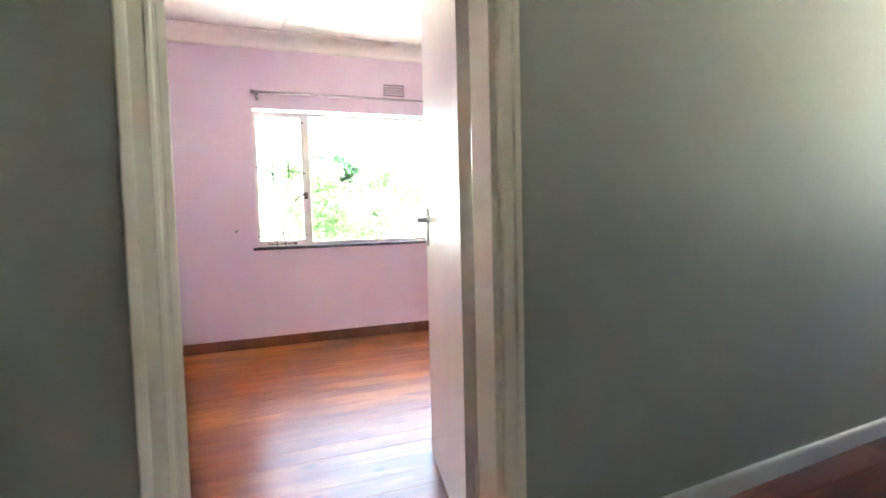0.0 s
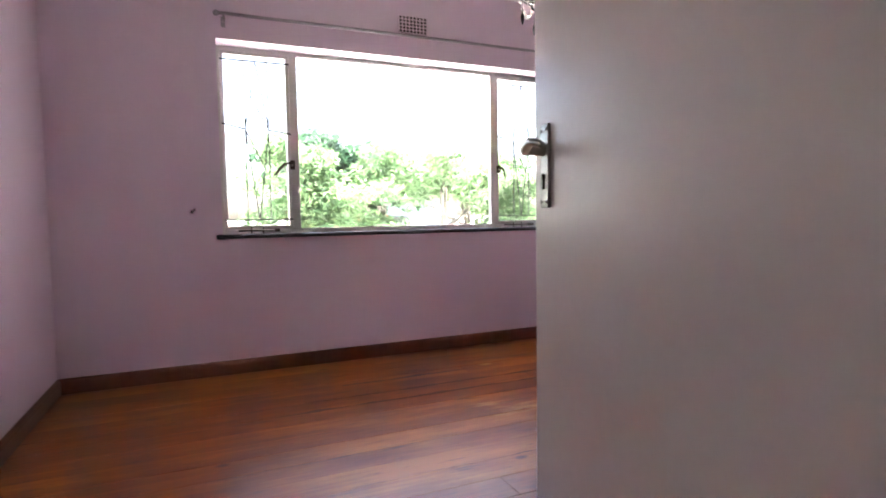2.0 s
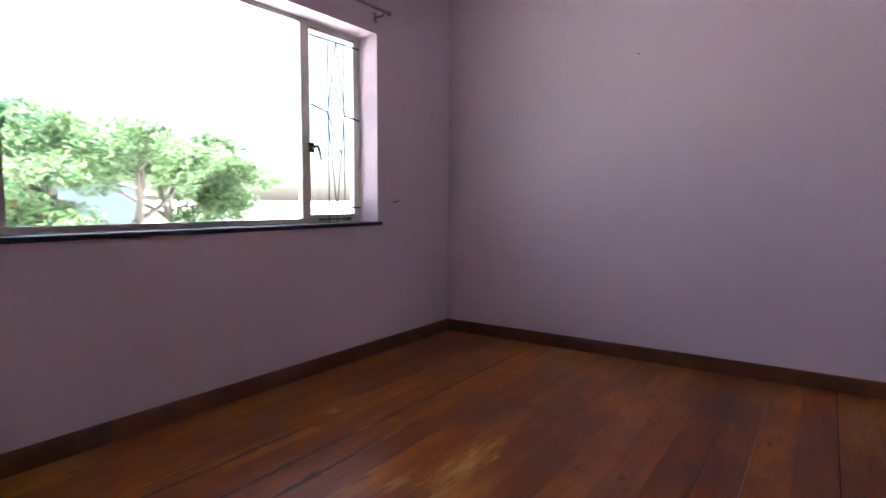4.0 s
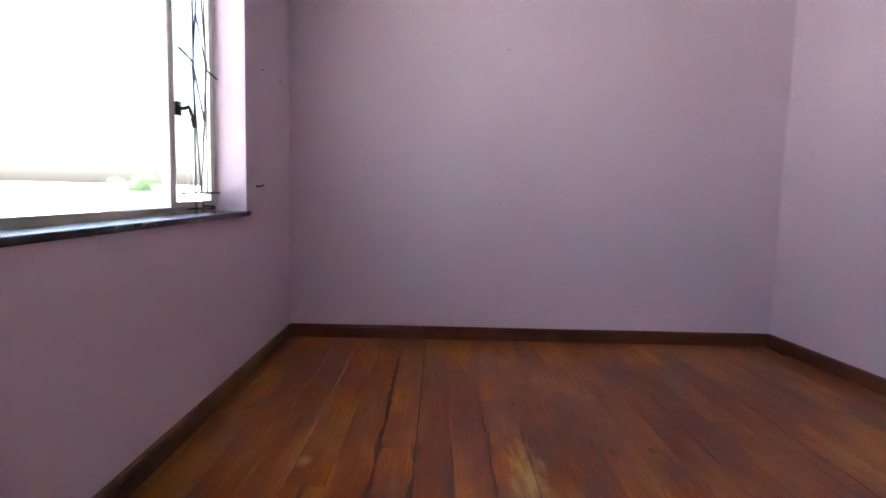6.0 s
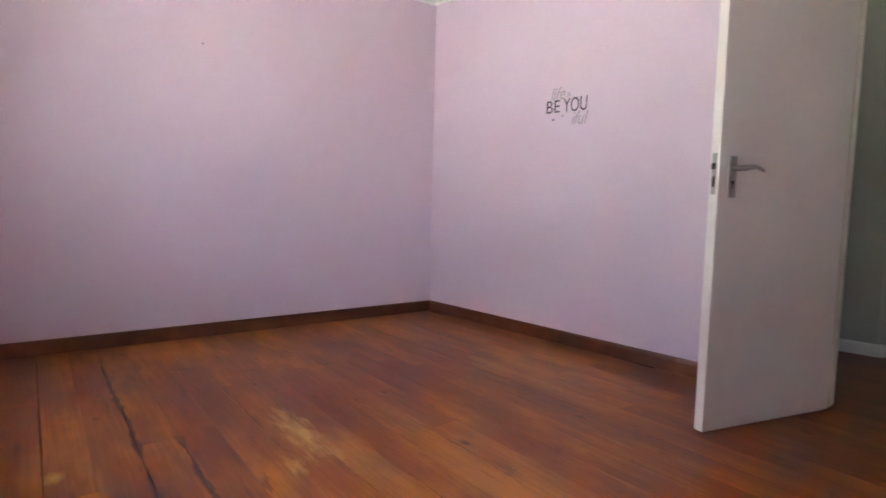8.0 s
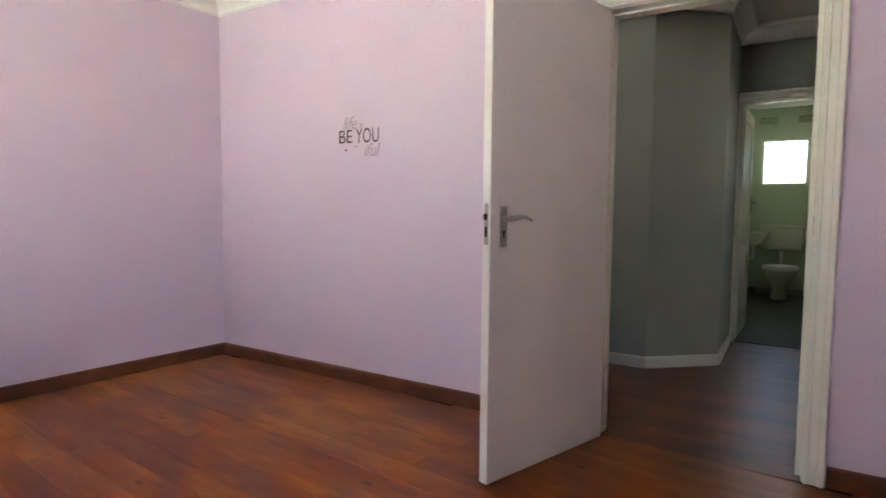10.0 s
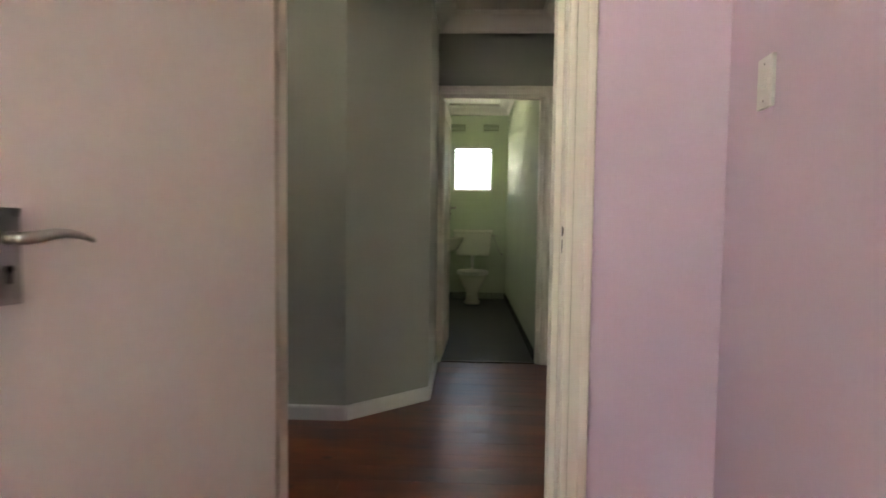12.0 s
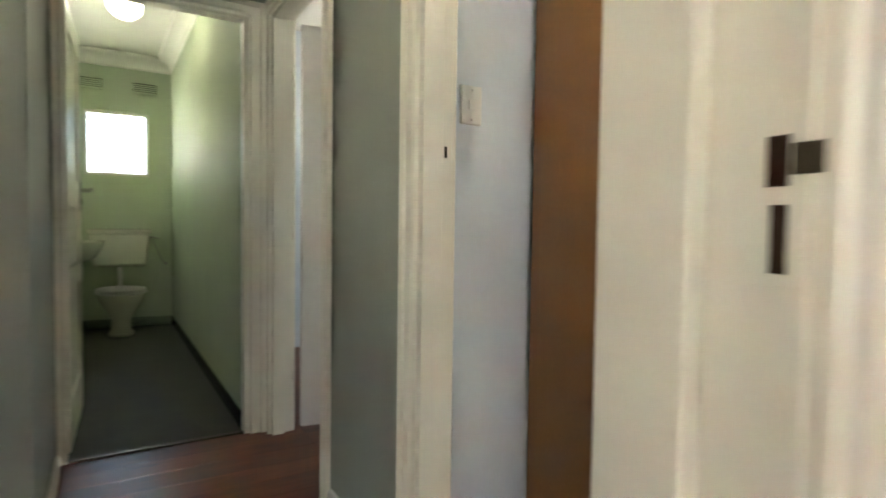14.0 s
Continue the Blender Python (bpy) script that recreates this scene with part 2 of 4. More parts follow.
def box(x0, x1, y0, y1, z0, z1, bevel=0.0, seg=2):
    bm = bmesh.new()
    add_box(bm, x0, x1, y0, y1, z0, z1)
    if bevel:
        bmesh.ops.bevel(bm, geom=bm.edges[:], offset=bevel, segments=seg, affect="EDGES", profile=0.6)
    return bm


def sweep(profile, p, q, up=(0, 0, 1)):
    """A closed profile of (across, up) pairs swept from p to q."""
    bm = bmesh.new()
    p, q, up = Vector(p), Vector(q), Vector(up)
    side = (q - p).normalized().cross(up)
    rings = [[bm.verts.new(c + side * a + up * b) for a, b in profile] for c in (p, q)]
    n = len(profile)
    for i in range(n):
        bm.faces.new((rings[0][i], rings[0][(i + 1) % n], rings[1][(i + 1) % n], rings[1][i]))
    bm.faces.new(rings[0][::-1])
    bm.faces.new(rings[1])
    bmesh.ops.recalc_face_normals(bm, faces=bm.faces[:])
    return bm


def tube(points, radius, sides=10, bm=None):
    """A round bar through the points; radius is one number or one per point."""
    bm = bm or bmesh.new()
    pts = [Vector(p) for p in points]
    rad = radius if isinstance(radius, (list, tuple)) else [radius] * len(pts)
    rings, ref = [], None
    for i, p in enumerate(pts):
        d = (pts[min(i + 1, len(pts) - 1)] - pts[max(i - 1, 0)]).normalized()
        if ref is None:
            ref = d.orthogonal().normalized()
        ref = (ref - d * ref.dot(d)).normalized()
        b = d.cross(ref)
        rings.append([bm.verts.new(p + (ref * math.cos(a) + b * math.sin(a)) * rad[i]) for a in [2 * math.pi * k / sides for k in range(sides)]])
    for r0, r1 in zip(rings, rings[1:]):
        for k in range(sides):
            f = bm.faces.new((r0[k], r0[(k + 1) % sides], r1[(k + 1) % sides], r1[k]))
            f.smooth = True
    bm.faces.new(rings[0][::-1])
    bm.faces.new(rings[-1])
    return bm


def lathe(profile, sides=24, sx=1.0, sy=1.0, bm=None, centre=(0, 0, 0)):
    """Turns (radius, height) pairs round the z axis, closed at both ends."""
    bm = bm or bmesh.new()
    cx, cy, cz = centre
    rings = [[bm.verts.new((cx + r * sx * math.cos(2 * math.pi * k / sides), cy + r * sy * math.sin(2 * math.pi * k / sides), cz + z)) for k in range(sides)] for r, z in profile]
    for r0, r1 in zip(rings, rings[1:]):
        for k in range(sides):
            f = bm.faces.new((r0[k], r0[(k + 1) % sides], r1[(k + 1) % sides], r1[k]))
            f.smooth = True
    bm.faces.new(rings[0][::-1])
    bm.faces.new(rings[-1])
    return bm


def mesh_of(name, bm, mats):
    me = bpy.data.meshes.new(name)
    bm.to_mesh(me)
    bm.free()
    for m in (mats if isinstance(mats, (list, tuple)) else [mats]):
        me.materials.append(m)
    return me


def part(name, bm, mat, parent=None, label="", m=None):
    ob = new(name, mesh_of(name, bm, mat))
    if parent:
        ob.parent = parent
    if m is not None:
        ob.matrix_local = m
    return tagged(ob, label)


def thing(name, m, label, category, group="", kind=""):
    ob = new(name)
    ob.empty_display_size = 0.1
    ob.matrix_world = m
    return tagged(ob, label, category, group, kind)


def solid(name, bm, mat, label, category, m=None, kind="", group=""):
    ob = new(name, mesh_of(name, bm, mat))
    if m is not None:
        ob.matrix_world = m
    return tagged(ob, label, category, group, kind)


def wall(name, m, s0, s1, b0, b1, z0, z1, openings, front, back, label):
    """A wall along local x from s0 to s1, from b0 (back) to b1 (front) across, with openings (s, s, z, z) that go through."""
    bm = bmesh.new()
    cuts = sorted({s0, s1, *[o[0] for o in openings], *[o[1] for o in openings]})
    for a, c in zip(cuts, cuts[1:]):
        holes = sorted((o[2], o[3]) for o in openings if o[0] <= a and o[1] >= c)
        z = z0
        for h0, h1 in holes:
            if h0 > z:
                add_box(bm, a, c, b0, b1, z, h0)
            z = h1
        if z < z1:
            add_box(bm, a, c, b0, b1, z, z1)
    bmesh.ops.remove_doubles(bm, verts=bm.verts[:], dist=1e-5)
    seen = {}
    for f in bm.faces:
        seen.setdefault(tuple(round(c, 4) for c in f.calc_center_median()), []).append(f)
    bmesh.ops.delete(bm, geom=[f for fs in seen.values() if len(fs) > 1 for f in fs], context="FACES")
    for f in bm.faces:
        f.normal_update()
        f.material_index = 1 if f.normal.y < -0.5 else 0
    return solid(name, bm, [front, back], label, "wall", m, "structure")


SKIRT = [(0, 0), (0.018, 0), (0.018, 0.062), (0.014, 0.078), (0.006, 0.085), (0, 0.085)]
SKIRT_HALL = [(0, 0), (0.016, 0), (0.016, 0.066), (0.012, 0.076), (0.004, 0.08), (0, 0.08)]
COVE = [(0, 0)] + [(0.012 + 0.098 * (1 - math.cos(a)), 0.012 + 0.088 * math.sin(a)) for a in [math.pi / 2 * k / 8 for k in range(9)]] + [(0.122, 0.112), (0.122, 0.13), (0, 0.13)]
ARCH = [(0, 0), (0, 0.012), (0.006, 0.018), (0.014, 0.018), (0.018, 0.012), (0.046, 0.012), (0.050, 0.019), (0.058, 0.021), (0.068, 0.021), (0.072, 0.016), (0.072, 0)]


def skirting(p, q, m=None, profile=SKIRT, mat=None, label="dark varnished wooden skirting along the lilac wall", name="baseboard"):
    return solid(name, sweep(profile, p, q), mat or BASEWOOD, label, "skirting", m, "structure")


def cornice(p, q, z, m=None):
    return solid("trim", sweep(COVE, (*p, z), (*q, z)), CEILING, "white coved plaster cornice under the ceiling", "cornice", m, "structure")

# ---------------------------------------------------------------- structure
XE, YN, CEIL = 4.09, 3.592, 2.62
WX0, WX1, WZ0, WZ1 = 0.895, 3.285, 0.845, 2.006        # window opening
DU0, DU1, DH = 0.408, 1.255, 2.035                    # bedroom door opening, along the door wall

wall("wall_north", pose(0, 0, 0), -0.25, XE + 0.2, YN, YN + 0.22, -0.6, 2.75, [(WX0, WX1, WZ0, WZ1)], LILAC, LILAC, "lilac painted bedroom wall with a wide window")
wall("wall_east", pose(XE, 0, 0, 0, 0, 90), 0.2, YN, -0.14, 0.0, -0.1, 2.75, [], LILAC, LILAC, "plain lilac painted bedroom wall")
wall("wall_west", WM @ pose(0, 0, 0, 0, 0, 90), 0.0, YN - 0.1, 0.0, 0.13, -0.1, 2.75, [], BLUEGREY, LILAC, "lilac painted bedroom wall with a socket and a switch")
wall("wall_south", HM, -0.15, 4.6, -0.13, 0.0, -0.1, 2.75, [(DU0 - 0.02, DU1 + 0.02, -0.1, DH + 0.02)], LILAC, HALLGREY, "door wall, lilac in the bedroom and grey-green in the hall")

# hall and toilet, in the hall's own axes
AV0, AV1 = -2.60, -1.84         # door opening to the bright side room
BV0, BV1 = -1.118, -0.34         # door opening beside the bedroom door
TU0, TU1 = 0.125, 0.885         # toilet door opening
hw = HM @ pose(0.03, 0, 0, 0, 0, 90)     # local x runs north along the hall's west wall
wall("wall_hall_west", hw, -2.67, -0.13, 0.0, 0.10, -0.1, 2.75, [(AV0 - 0.02, AV1 + 0.02, -0.1, DH), (BV0 - 0.02, BV1 + 0.02, -0.1, DH)], BLUEGREY, HALLGREY, "grey-green hall wall with two door openings")
wall("wall_toilet_front", HM, 0.0 - 0.10, 1.2, -2.77, -2.67, -0.1, 2.75, [(TU0 - 0.02, TU1 + 0.02, -0.1, DH)], HALLGREY, TOILETGREEN, "grey-green wall at the end of the passage")
wall("wall_passage_east", HM @ pose(0.905, 0, 0, 0, 0, 90), -2.67, -1.774, -0.12, 0.0, -0.1, 2.75, [], HALLGREY, HALLGREY, "short grey-green passage wall")
cl = math.hypot(1.33 - 0.905, 1.774 - 1.392)
ca = math.degrees(math.atan2(1.774 - 1.392, 1.33 - 0.905))
wall("wall_chamfer", HM @ pose(0.905, -1.774, 0, 0, 0, ca), 0.0, cl, -0.12, 0.0, -0.1, 2.75, [], HALLGREY, HALLGREY, "angled grey-green corner wall of the hall")
wall("wall_hall_south", HM, 1.33, 4.6, -1.512, -1.392, -0.1, 2.75, [], HALLGREY, HALLGREY, "plain grey-green hall wall")
wall("wall_hall_end", HM @ pose(4.6, 0, 0, 0, 0, 90), -1.52, -0.0, -0.12, 0.0, -0.1, 2.75, [(-1.0, -0.5, 0.85, 1.8)], HALLGREY, HALLGREY, "hall end wall with a small opening to daylight")
wall("wall_toilet_west", HM @ pose(0.14, 0, 0, 0, 0, 90), -6.13, -2.77, 0.0, 0.12, -0.1, 2.75, [], BLUEGREY, TOILETGREEN, "pale green glossy toilet wall")
wall("wall_toilet_east", HM @ pose(1.06, 0, 0, 0, 0, 90), -6.13, -2.77, -0.12, 0.0, -0.1, 2.75, [], TOILETGREEN, HALLGREY, "pale green toilet wall behind the basin")
wall("wall_toilet_end", HM, -0.1, 1.2, -6.35, -6.13, -0.6, 2.75, [(0.34, 0.88, 1.475, 2.095)], TOILETGREEN, TOILETGREEN, "pale green toilet wall with a small window")
# side rooms that are only glimpsed
wall("wall_side_partition", HM, -3.2, -0.10, -1.30, -1.20, -0.1, 2.75, [], BLUEGREY, BLUEGREY, "pale blue-grey wall with a light switch")
wall("wall_side_outer", HM @ pose(-3.2, 0, 0, 0, 0, 90), -4.6, 2.6, 0.0, 0.2, -0.6, 2.75, [(-3.4, -2.7, 1.0, 2.05), (-0.8, 1.2, 0.8, 2.05)], BLUEGREY, BLUEGREY, "outer wall of the side rooms with windows")
wall("wall_side_south", HM, -3.2, 0.14, -4.6, -4.48, -0.1, 2.75, [], BLUEGREY, BLUEGREY, "plain wall of the side room")
wall("wall_side_north", HM, -3.2, -0.10, 2.5, 2.62, -0.1, 2.75, [], BLUEGREY, BLUEGREY, "plain wall of the other side room")


def prism(poly, z0, z1):
    bm = bmesh.new()
    lo = [bm.verts.new((x, y, z0)) for x, y in poly]
    hi = [bm.verts.new((x, y, z1)) for x, y in poly]
    bm.faces.new(lo[::-1])
    bm.faces.new(hi)
    for i in range(len(poly)):
        j = (i + 1) % len(poly)
        bm.faces.new((lo[i], lo[j], hi[j], hi[i]))
    bmesh.ops.recalc_face_normals(bm, faces=bm.faces[:])
    return bm


def ceiling_bm(x0, x1, y0, y1, strips):
    bm = prism([(x0, y0), (x1, y0), (x1, y1), (x0, y1)], CEIL, CEIL + 0.04)
    for s in strips:
        add_box(bm, s - 0.02, s + 0.02, y0, y1, CEIL - 0.008, CEIL + 0.002)
    return bm


solid("ceiling", ceiling_bm(-0.1, XE + 0.1, 0.06, YN + 0.1, (1.16, 2.36, 3.56)), CEILING, "white board ceiling with flat cover strips", "ceiling", None, "structure")
solid("ceiling", ceiling_bm(-0.1, 4.7, -2.72, -0.05, (1.2, 2.4, 3.6)), CEILING, "white board ceiling of the hall", "ceiling", HM @ pose(0, 0, -0.004), "structure")
solid("ceiling", ceiling_bm(-0.1, 1.2, -6.3, -2.72, ()), CEILING, "white ceiling of the toilet", "ceiling", HM @ pose(0, 0, 0.02), "structure")
solid("ceiling", ceiling_bm(-3.4, -0.02, -4.6, 2.7, (-1.2, -2.4)), CEILING, "white board ceiling of the side rooms", "ceiling", HM @ pose(0, 0, 0.004), "structure")
solid("roof", prism([(-4.0, -7.2), (5.2, -7.2), (5.2, 4.9), (-4.0, 4.9)], 2.78, 2.95), ROOFGREY, "flat grey roof with a deep eave", "roof", None, "structure")

# cornices and skirtings
SWP, NWP, NEP, SEP = (-0.033, 0.110), (0.026, YN), (XE, YN), (XE, 0.427)
CZ = CEIL - 0.13
cornice(NWP, NEP, CZ)
cornice(NEP, SEP, CZ)
cornice(SEP, SWP, CZ)
cornice(SWP, NWP, CZ)
for p, q in (((0.03, -0.13), (0.03, -2.67)), ((4.6, -0.13), (0.03, -0.13)), ((0.03, -2.67), (0.905, -2.67)), ((0.905, -2.67), (0.905, -1.774)), ((0.905, -1.774), (1.33, -1.392)), ((1.33, -1.392), (4.6, -1.392))):
    cornice(q, p, CZ - 0.004, HM)
for p, q in (((0.14, -6.13), (0.14, -2.77)), ((1.06, -6.13), (0.14, -6.13)), ((1.06, -2.77), (1.06, -6.13))):
    cornice(p, q, CZ + 0.02, HM)
skirting((*NWP, 0), (*NEP, 0))
skirting((*NEP, 0), (*SEP, 0))
skirting((*SWP, 0), (*NWP, 0))
skirting((4.1, 0, 0), (DU1 + 0.085, 0, 0), HM)
skirting((DU0 - 0.085, 0, 0), (-0.03, 0, 0), HM)
hs = dict(profile=SKIRT_HALL, mat=WHITETRIM, label="white painted skirting along the hall wall")
skirting((DU1 + 0.085, -0.13, -0.003), (4.6, -0.13, -0.003), HM, **hs)
skirting((0.03, -0.13, -0.003), (DU0 - 0.085, -0.13, -0.003), HM, **hs)
skirting((0.03, -1.75, -0.003), (0.03, -1.19, -0.003), HM, **hs)
skirting((1.33, -1.392, -0.003), (0.905, -1.774, -0.003), HM, **hs)
skirting((4.6, -1.392, -0.003), (1.33, -1.392, -0.003), HM, **hs)
skirting((0.905, -1.774, -0.003), (0.905, -2.57, -0.003), HM, **hs)
ts = dict(profile=[(0, 0), (0.008, 0), (0.008, 0.085), (0, 0.085)], mat=TILEBLACK, label="black tile skirting in the toilet")
skirting((0.14, -6.13, 0.0), (0.14, -2.77, 0.0), HM, **ts)
skirting((0.148, -6.13, 0.0), (1.05, -6.13, 0.0), HM, **ts)
skirting((-0.13, -1.20, -0.003), (-3.2, -1.20, -0.003), HM, profile=SKIRT, label="dark wooden skirting in the side room")


# ---------------------------------------------------------------- doors and frames
def door_frame(parent, s0, s1, b0, b1, head, stop_at, stop_side, mat, sides=(1, -1)):
    """Jamb linings, stops and moulded architraves round an opening; s runs along the wall, b across it."""
    t = 0.022
    part("jamb", box(s0 - t, s0, b0, b1, -0.003, head, 0.002), mat, parent)
    part("jamb", box(s1, s1 + t, b0, b1, -0.003, head, 0.002), mat, parent)
    part("head_jamb", box(s0 - t, s1 + t, b0, b1, head, head + t, 0.002), mat, parent)
    c0, c1 = stop_at
    part("door_stop", box(s0, s0 + 0.020, c0, c1, -0.003, head, 0.003), mat, parent)
    part("door_stop", box(s1 - 0.016, s1, c0, c1, -0.003, head, 0.003), mat, parent)
    part("door_stop", box(s0 + 0.016, s1 - 0.016, c0, c1, head - 0.012, head, 0.003), mat, parent)
    for side in sides:
        face = b1 if side > 0 else b0
        prof = [(a, b) for a, b in ARCH]
        for s, way in ((s0 - 0.006, -1), (s1 + 0.006, 1)):
            bm = bmesh.new()
            rings = [[bm.verts.new((s + way * a, face + side * b, z)) for a, b in prof] for z in (-0.003, head + 0.006)]
            rings.append([bm.verts.new((s + way * a, face + side * b, head + 0.006 + a)) for a, b in prof])
            n = len(prof)
            for r0, r1 in zip(rings, rings[1:]):
                for i in range(n):
                    bm.faces.new((r0[i], r0[(i + 1) % n], r1[(i + 1) % n], r1[i]))
            bm.faces.new(rings[0])
            bm.faces.new(rings[-1])
            bmesh.ops.recalc_face_normals(bm, faces=bm.faces[:])
            part("architrave", bm, mat, parent)
        bm = bmesh.new()
        ends = [[bm.verts.new((s + way * a, face + side * b, head + 0.006 + a)) for a, b in prof] for s, way in ((s0 - 0.006, -1), (s1 + 0.006, 1))]
        n = len(prof)
        for i in range(n):
            bm.faces.new((ends[0][i], ends[0][(i + 1) % n], ends[1][(i + 1) % n], ends[1][i]))
        bm.faces.new(ends[0])
        bm.faces.new(ends[1])
        bmesh.ops.recalc_face_normals(bm, faces=bm.faces[:])
        part("architrave", bm, mat, parent)


def lever_handle(parent, x, y, z, face, way, mat=None):
    """A lever on a long plate: x along the leaf, y its face, face the side (+1 or -1) it looks to, way the way the lever points."""
    mat = mat or NICKEL
    bm = box(x - 0.021, x + 0.021, min(y, y + face * 0.007), max(y, y + face * 0.007), z - 0.112, z + 0.050, 0.003)
    plate = part("handle_plate", bm, mat, parent, "satin nickel lock plate")
    bm = lathe([(0.0065, 0), (0.0065, 0.003)], 12)
    bmesh.ops.transform(bm, matrix=pose(x, y + face * 0.0068, z - 0.052, -90 * face), verts=bm.verts[:])
    add_box(bm, x - 0.003, x + 0.003, min(y + face * 0.007, y + face * 0.0095), max(y + face * 0.007, y + face * 0.0095), z - 0.076, z - 0.054)
    part("keyhole", bm, DARKHOLE, plate)
    for sx in (-0.013, 0.013):
        for sz in (-0.100, 0.039):
            sc = lathe([(0.0042, 0), (0.0042, 0.0015), (0.002, 0.0024)], 10)
            bmesh.ops.transform(sc, matrix=pose(x + sx, y + face * 0.007, z + sz, -90 * face), verts=sc.verts[:])
            part("screw", sc, mat, plate)
    pts, rad = [(x, y + face * 0.006, z), (x, y + face * 0.03, z), (x, y + face * 0.045, z)], [0.012, 0.011, 0.011]
    for k in range(1, 9):
        u = k / 8
        pts.append((x + way * (0.012 + 0.105 * u), y + face * (0.050 + 0.004 * math.sin(u * 3)), z + 0.010 * math.sin(u * math.pi * 0.9) - 0.010 * u * u))
        rad.append(0.0115 - 0.0065 * u)
    part("lever", tube(pts, rad, 12), mat, plate, "curved satin nickel lever")


door = thing("door_1", HM, "cream painted bedroom door standing open past square", "door", kind="structure")
door_frame(door, DU0, DU1, -0.13, 0.0, DH, (-0.13, -0.058), 1, GLOSS)
leaf = part("door_leaf", box(-0.779, -0.008, -0.042, 0.0, 0.014, 2.028, 0.0025), DOORWHITE, door, "flush satin white door leaf", m=pose(DU1 + 0.007, 0.010, 0, 0, 0, -108.0))
lever_handle(leaf, -0.711, -0.042, 1.066, -1, 1)
lever_handle(leaf, -0.711, 0.0, 1.066, 1, 1)
forend = part("lock_forend", box(-0.7805, -0.778, -0.032, -0.010, 0.965, 1.125, 0.0008), NICKEL, leaf, "worn steel lock plate on the door edge")
part("latch", box(-0.790, -0.780, -0.028, -0.014, 1.062, 1.086, 0.002), BRONZE, forend)
part("deadbolt", box(-0.782, -0.780, -0.027, -0.015, 0.995, 1.035, 0.0005), DARKHOLE, forend)
for z in (0.25, 1.78):
    hb = tube([(DU1 - 0.001, 0.006, z - 0.05), (DU1 - 0.001, 0.006, z + 0.05)], 0.006, 10)
    part("hinge", hb, GLOSS, door)
keeper = part("keeper_plate", box(DU0 - 0.0005, DU0 + 0.0012, -0.032, 0.0, 1.005, 1.105, 0.0004), GLOSS, door, "painted-over keeper plate on the jamb")
part("keeper_hole", box(DU0 + 0.0006, DU0 + 0.002, -0.022, -0.010, 1.060, 1.088, 0.0004), RUST, keeper)
part("keeper_lip", box(DU0 + 0.001, DU0 + 0.0030, -0.008, 0.008, 1.066, 1.083, 0.0006), BRONZE, keeper)
part("keeper_slot", box(DU0 + 0.0006, DU0 + 0.002, -0.019, -0.010, 1.012, 1.050, 0.0004), RUST, keeper)

# side doors in the hall's west wall: local x runs north, local y runs west
hwl = HM @ pose(0.03, 0, 0, 0, 0, 90)
d2 = thing("door_2", hwl, "cream door frame to the pale side room", "door", kind="structure")
door_frame(d2, BV0, BV1, 0.0, 0.10, DH - 0.01, (0.0, 0.06), 1, GLOSS)
part("keeper_hole", box(BV0 + 0.0002, BV0 + 0.002, 0.075, 0.082, 1.215, 1.245), DARKHOLE, d2)
d3 = thing("door_3", hwl, "cream painted door open into the bright side room", "door", kind="structure")
door_frame(d3, AV0, AV1, 0.0, 0.10, DH - 0.01, (0.0, 0.06), 1, GLOSS)
part("door_leaf", box(0.0, 0.755, 0.0, 0.04, 0.012, DH - 0.02, 0.002), DOORWHITE, d3, "plain greyish white door leaf", m=hwl.inverted() @ HM @ pose(-0.116, AV0 + 0.004, 0, 0, 0, 172))
for z in (0.3, 1.0, 1.75):
    part("hinge", tube([(AV0 + 0.006, 0.105, z - 0.045), (AV0 + 0.006, 0.105, z + 0.045)], 0.006, 8), GLOSS, d3)

# toilet door, panelled, folded back against the basin side
d4 = thing("door_4", HM, "cream panelled toilet door standing open", "door", kind="structure")
door_frame(d4, TU0, TU1, -2.77, -2.67, DH - 0.015, (-2.73, -2.67), -1, GLOSS)
TL = pose(TU1 - 0.004, -2.772, 0, 0, 0, -92.0)
bm = bmesh.new()
lw, lh = 0.745, DH - 0.03
for a, b, c, d in ((0.0, 0.10, 0.01, lh), (lw - 0.10, lw, 0.01, lh), (0.10, lw - 0.10, 0.01, 0.22), (0.10, lw - 0.10, lh - 0.11, lh), (0.10, lw - 0.10, 1.10, 1.24), (0.10, lw - 0.10, 0.72, 0.82)):
    add_box(bm, a, b, -0.02, 0.02, c, d)
add_box(bm, 0.10, lw - 0.10, -0.008, 0.008, 0.2, lh - 0.1)
tleaf = part("door_leaf", bm, GLOSS, d4, "cream gloss door leaf with recessed panels", m=TL)
lever_handle(tleaf, lw - 0.06, -0.02, 1.20, -1, -1)
lever_handle(tleaf, lw - 0.06, 0.02, 1.20, 1, -1)

# ---------------------------------------------------------------- window
win = thing("window_1", pose(0, YN, 0), "wide white steel window with a fixed pane between two casements", "window", kind="structure")
FY0, FY1 = 0.148, 0.178


def bar(name, x0, x1, z0, z1, parent=win, y0=FY0, y1=FY1, mat=None, bevel=0.003):
    return part(name, box(x0, x1, y0, y1, z0, z1, bevel), mat or STEELWHITE, parent)


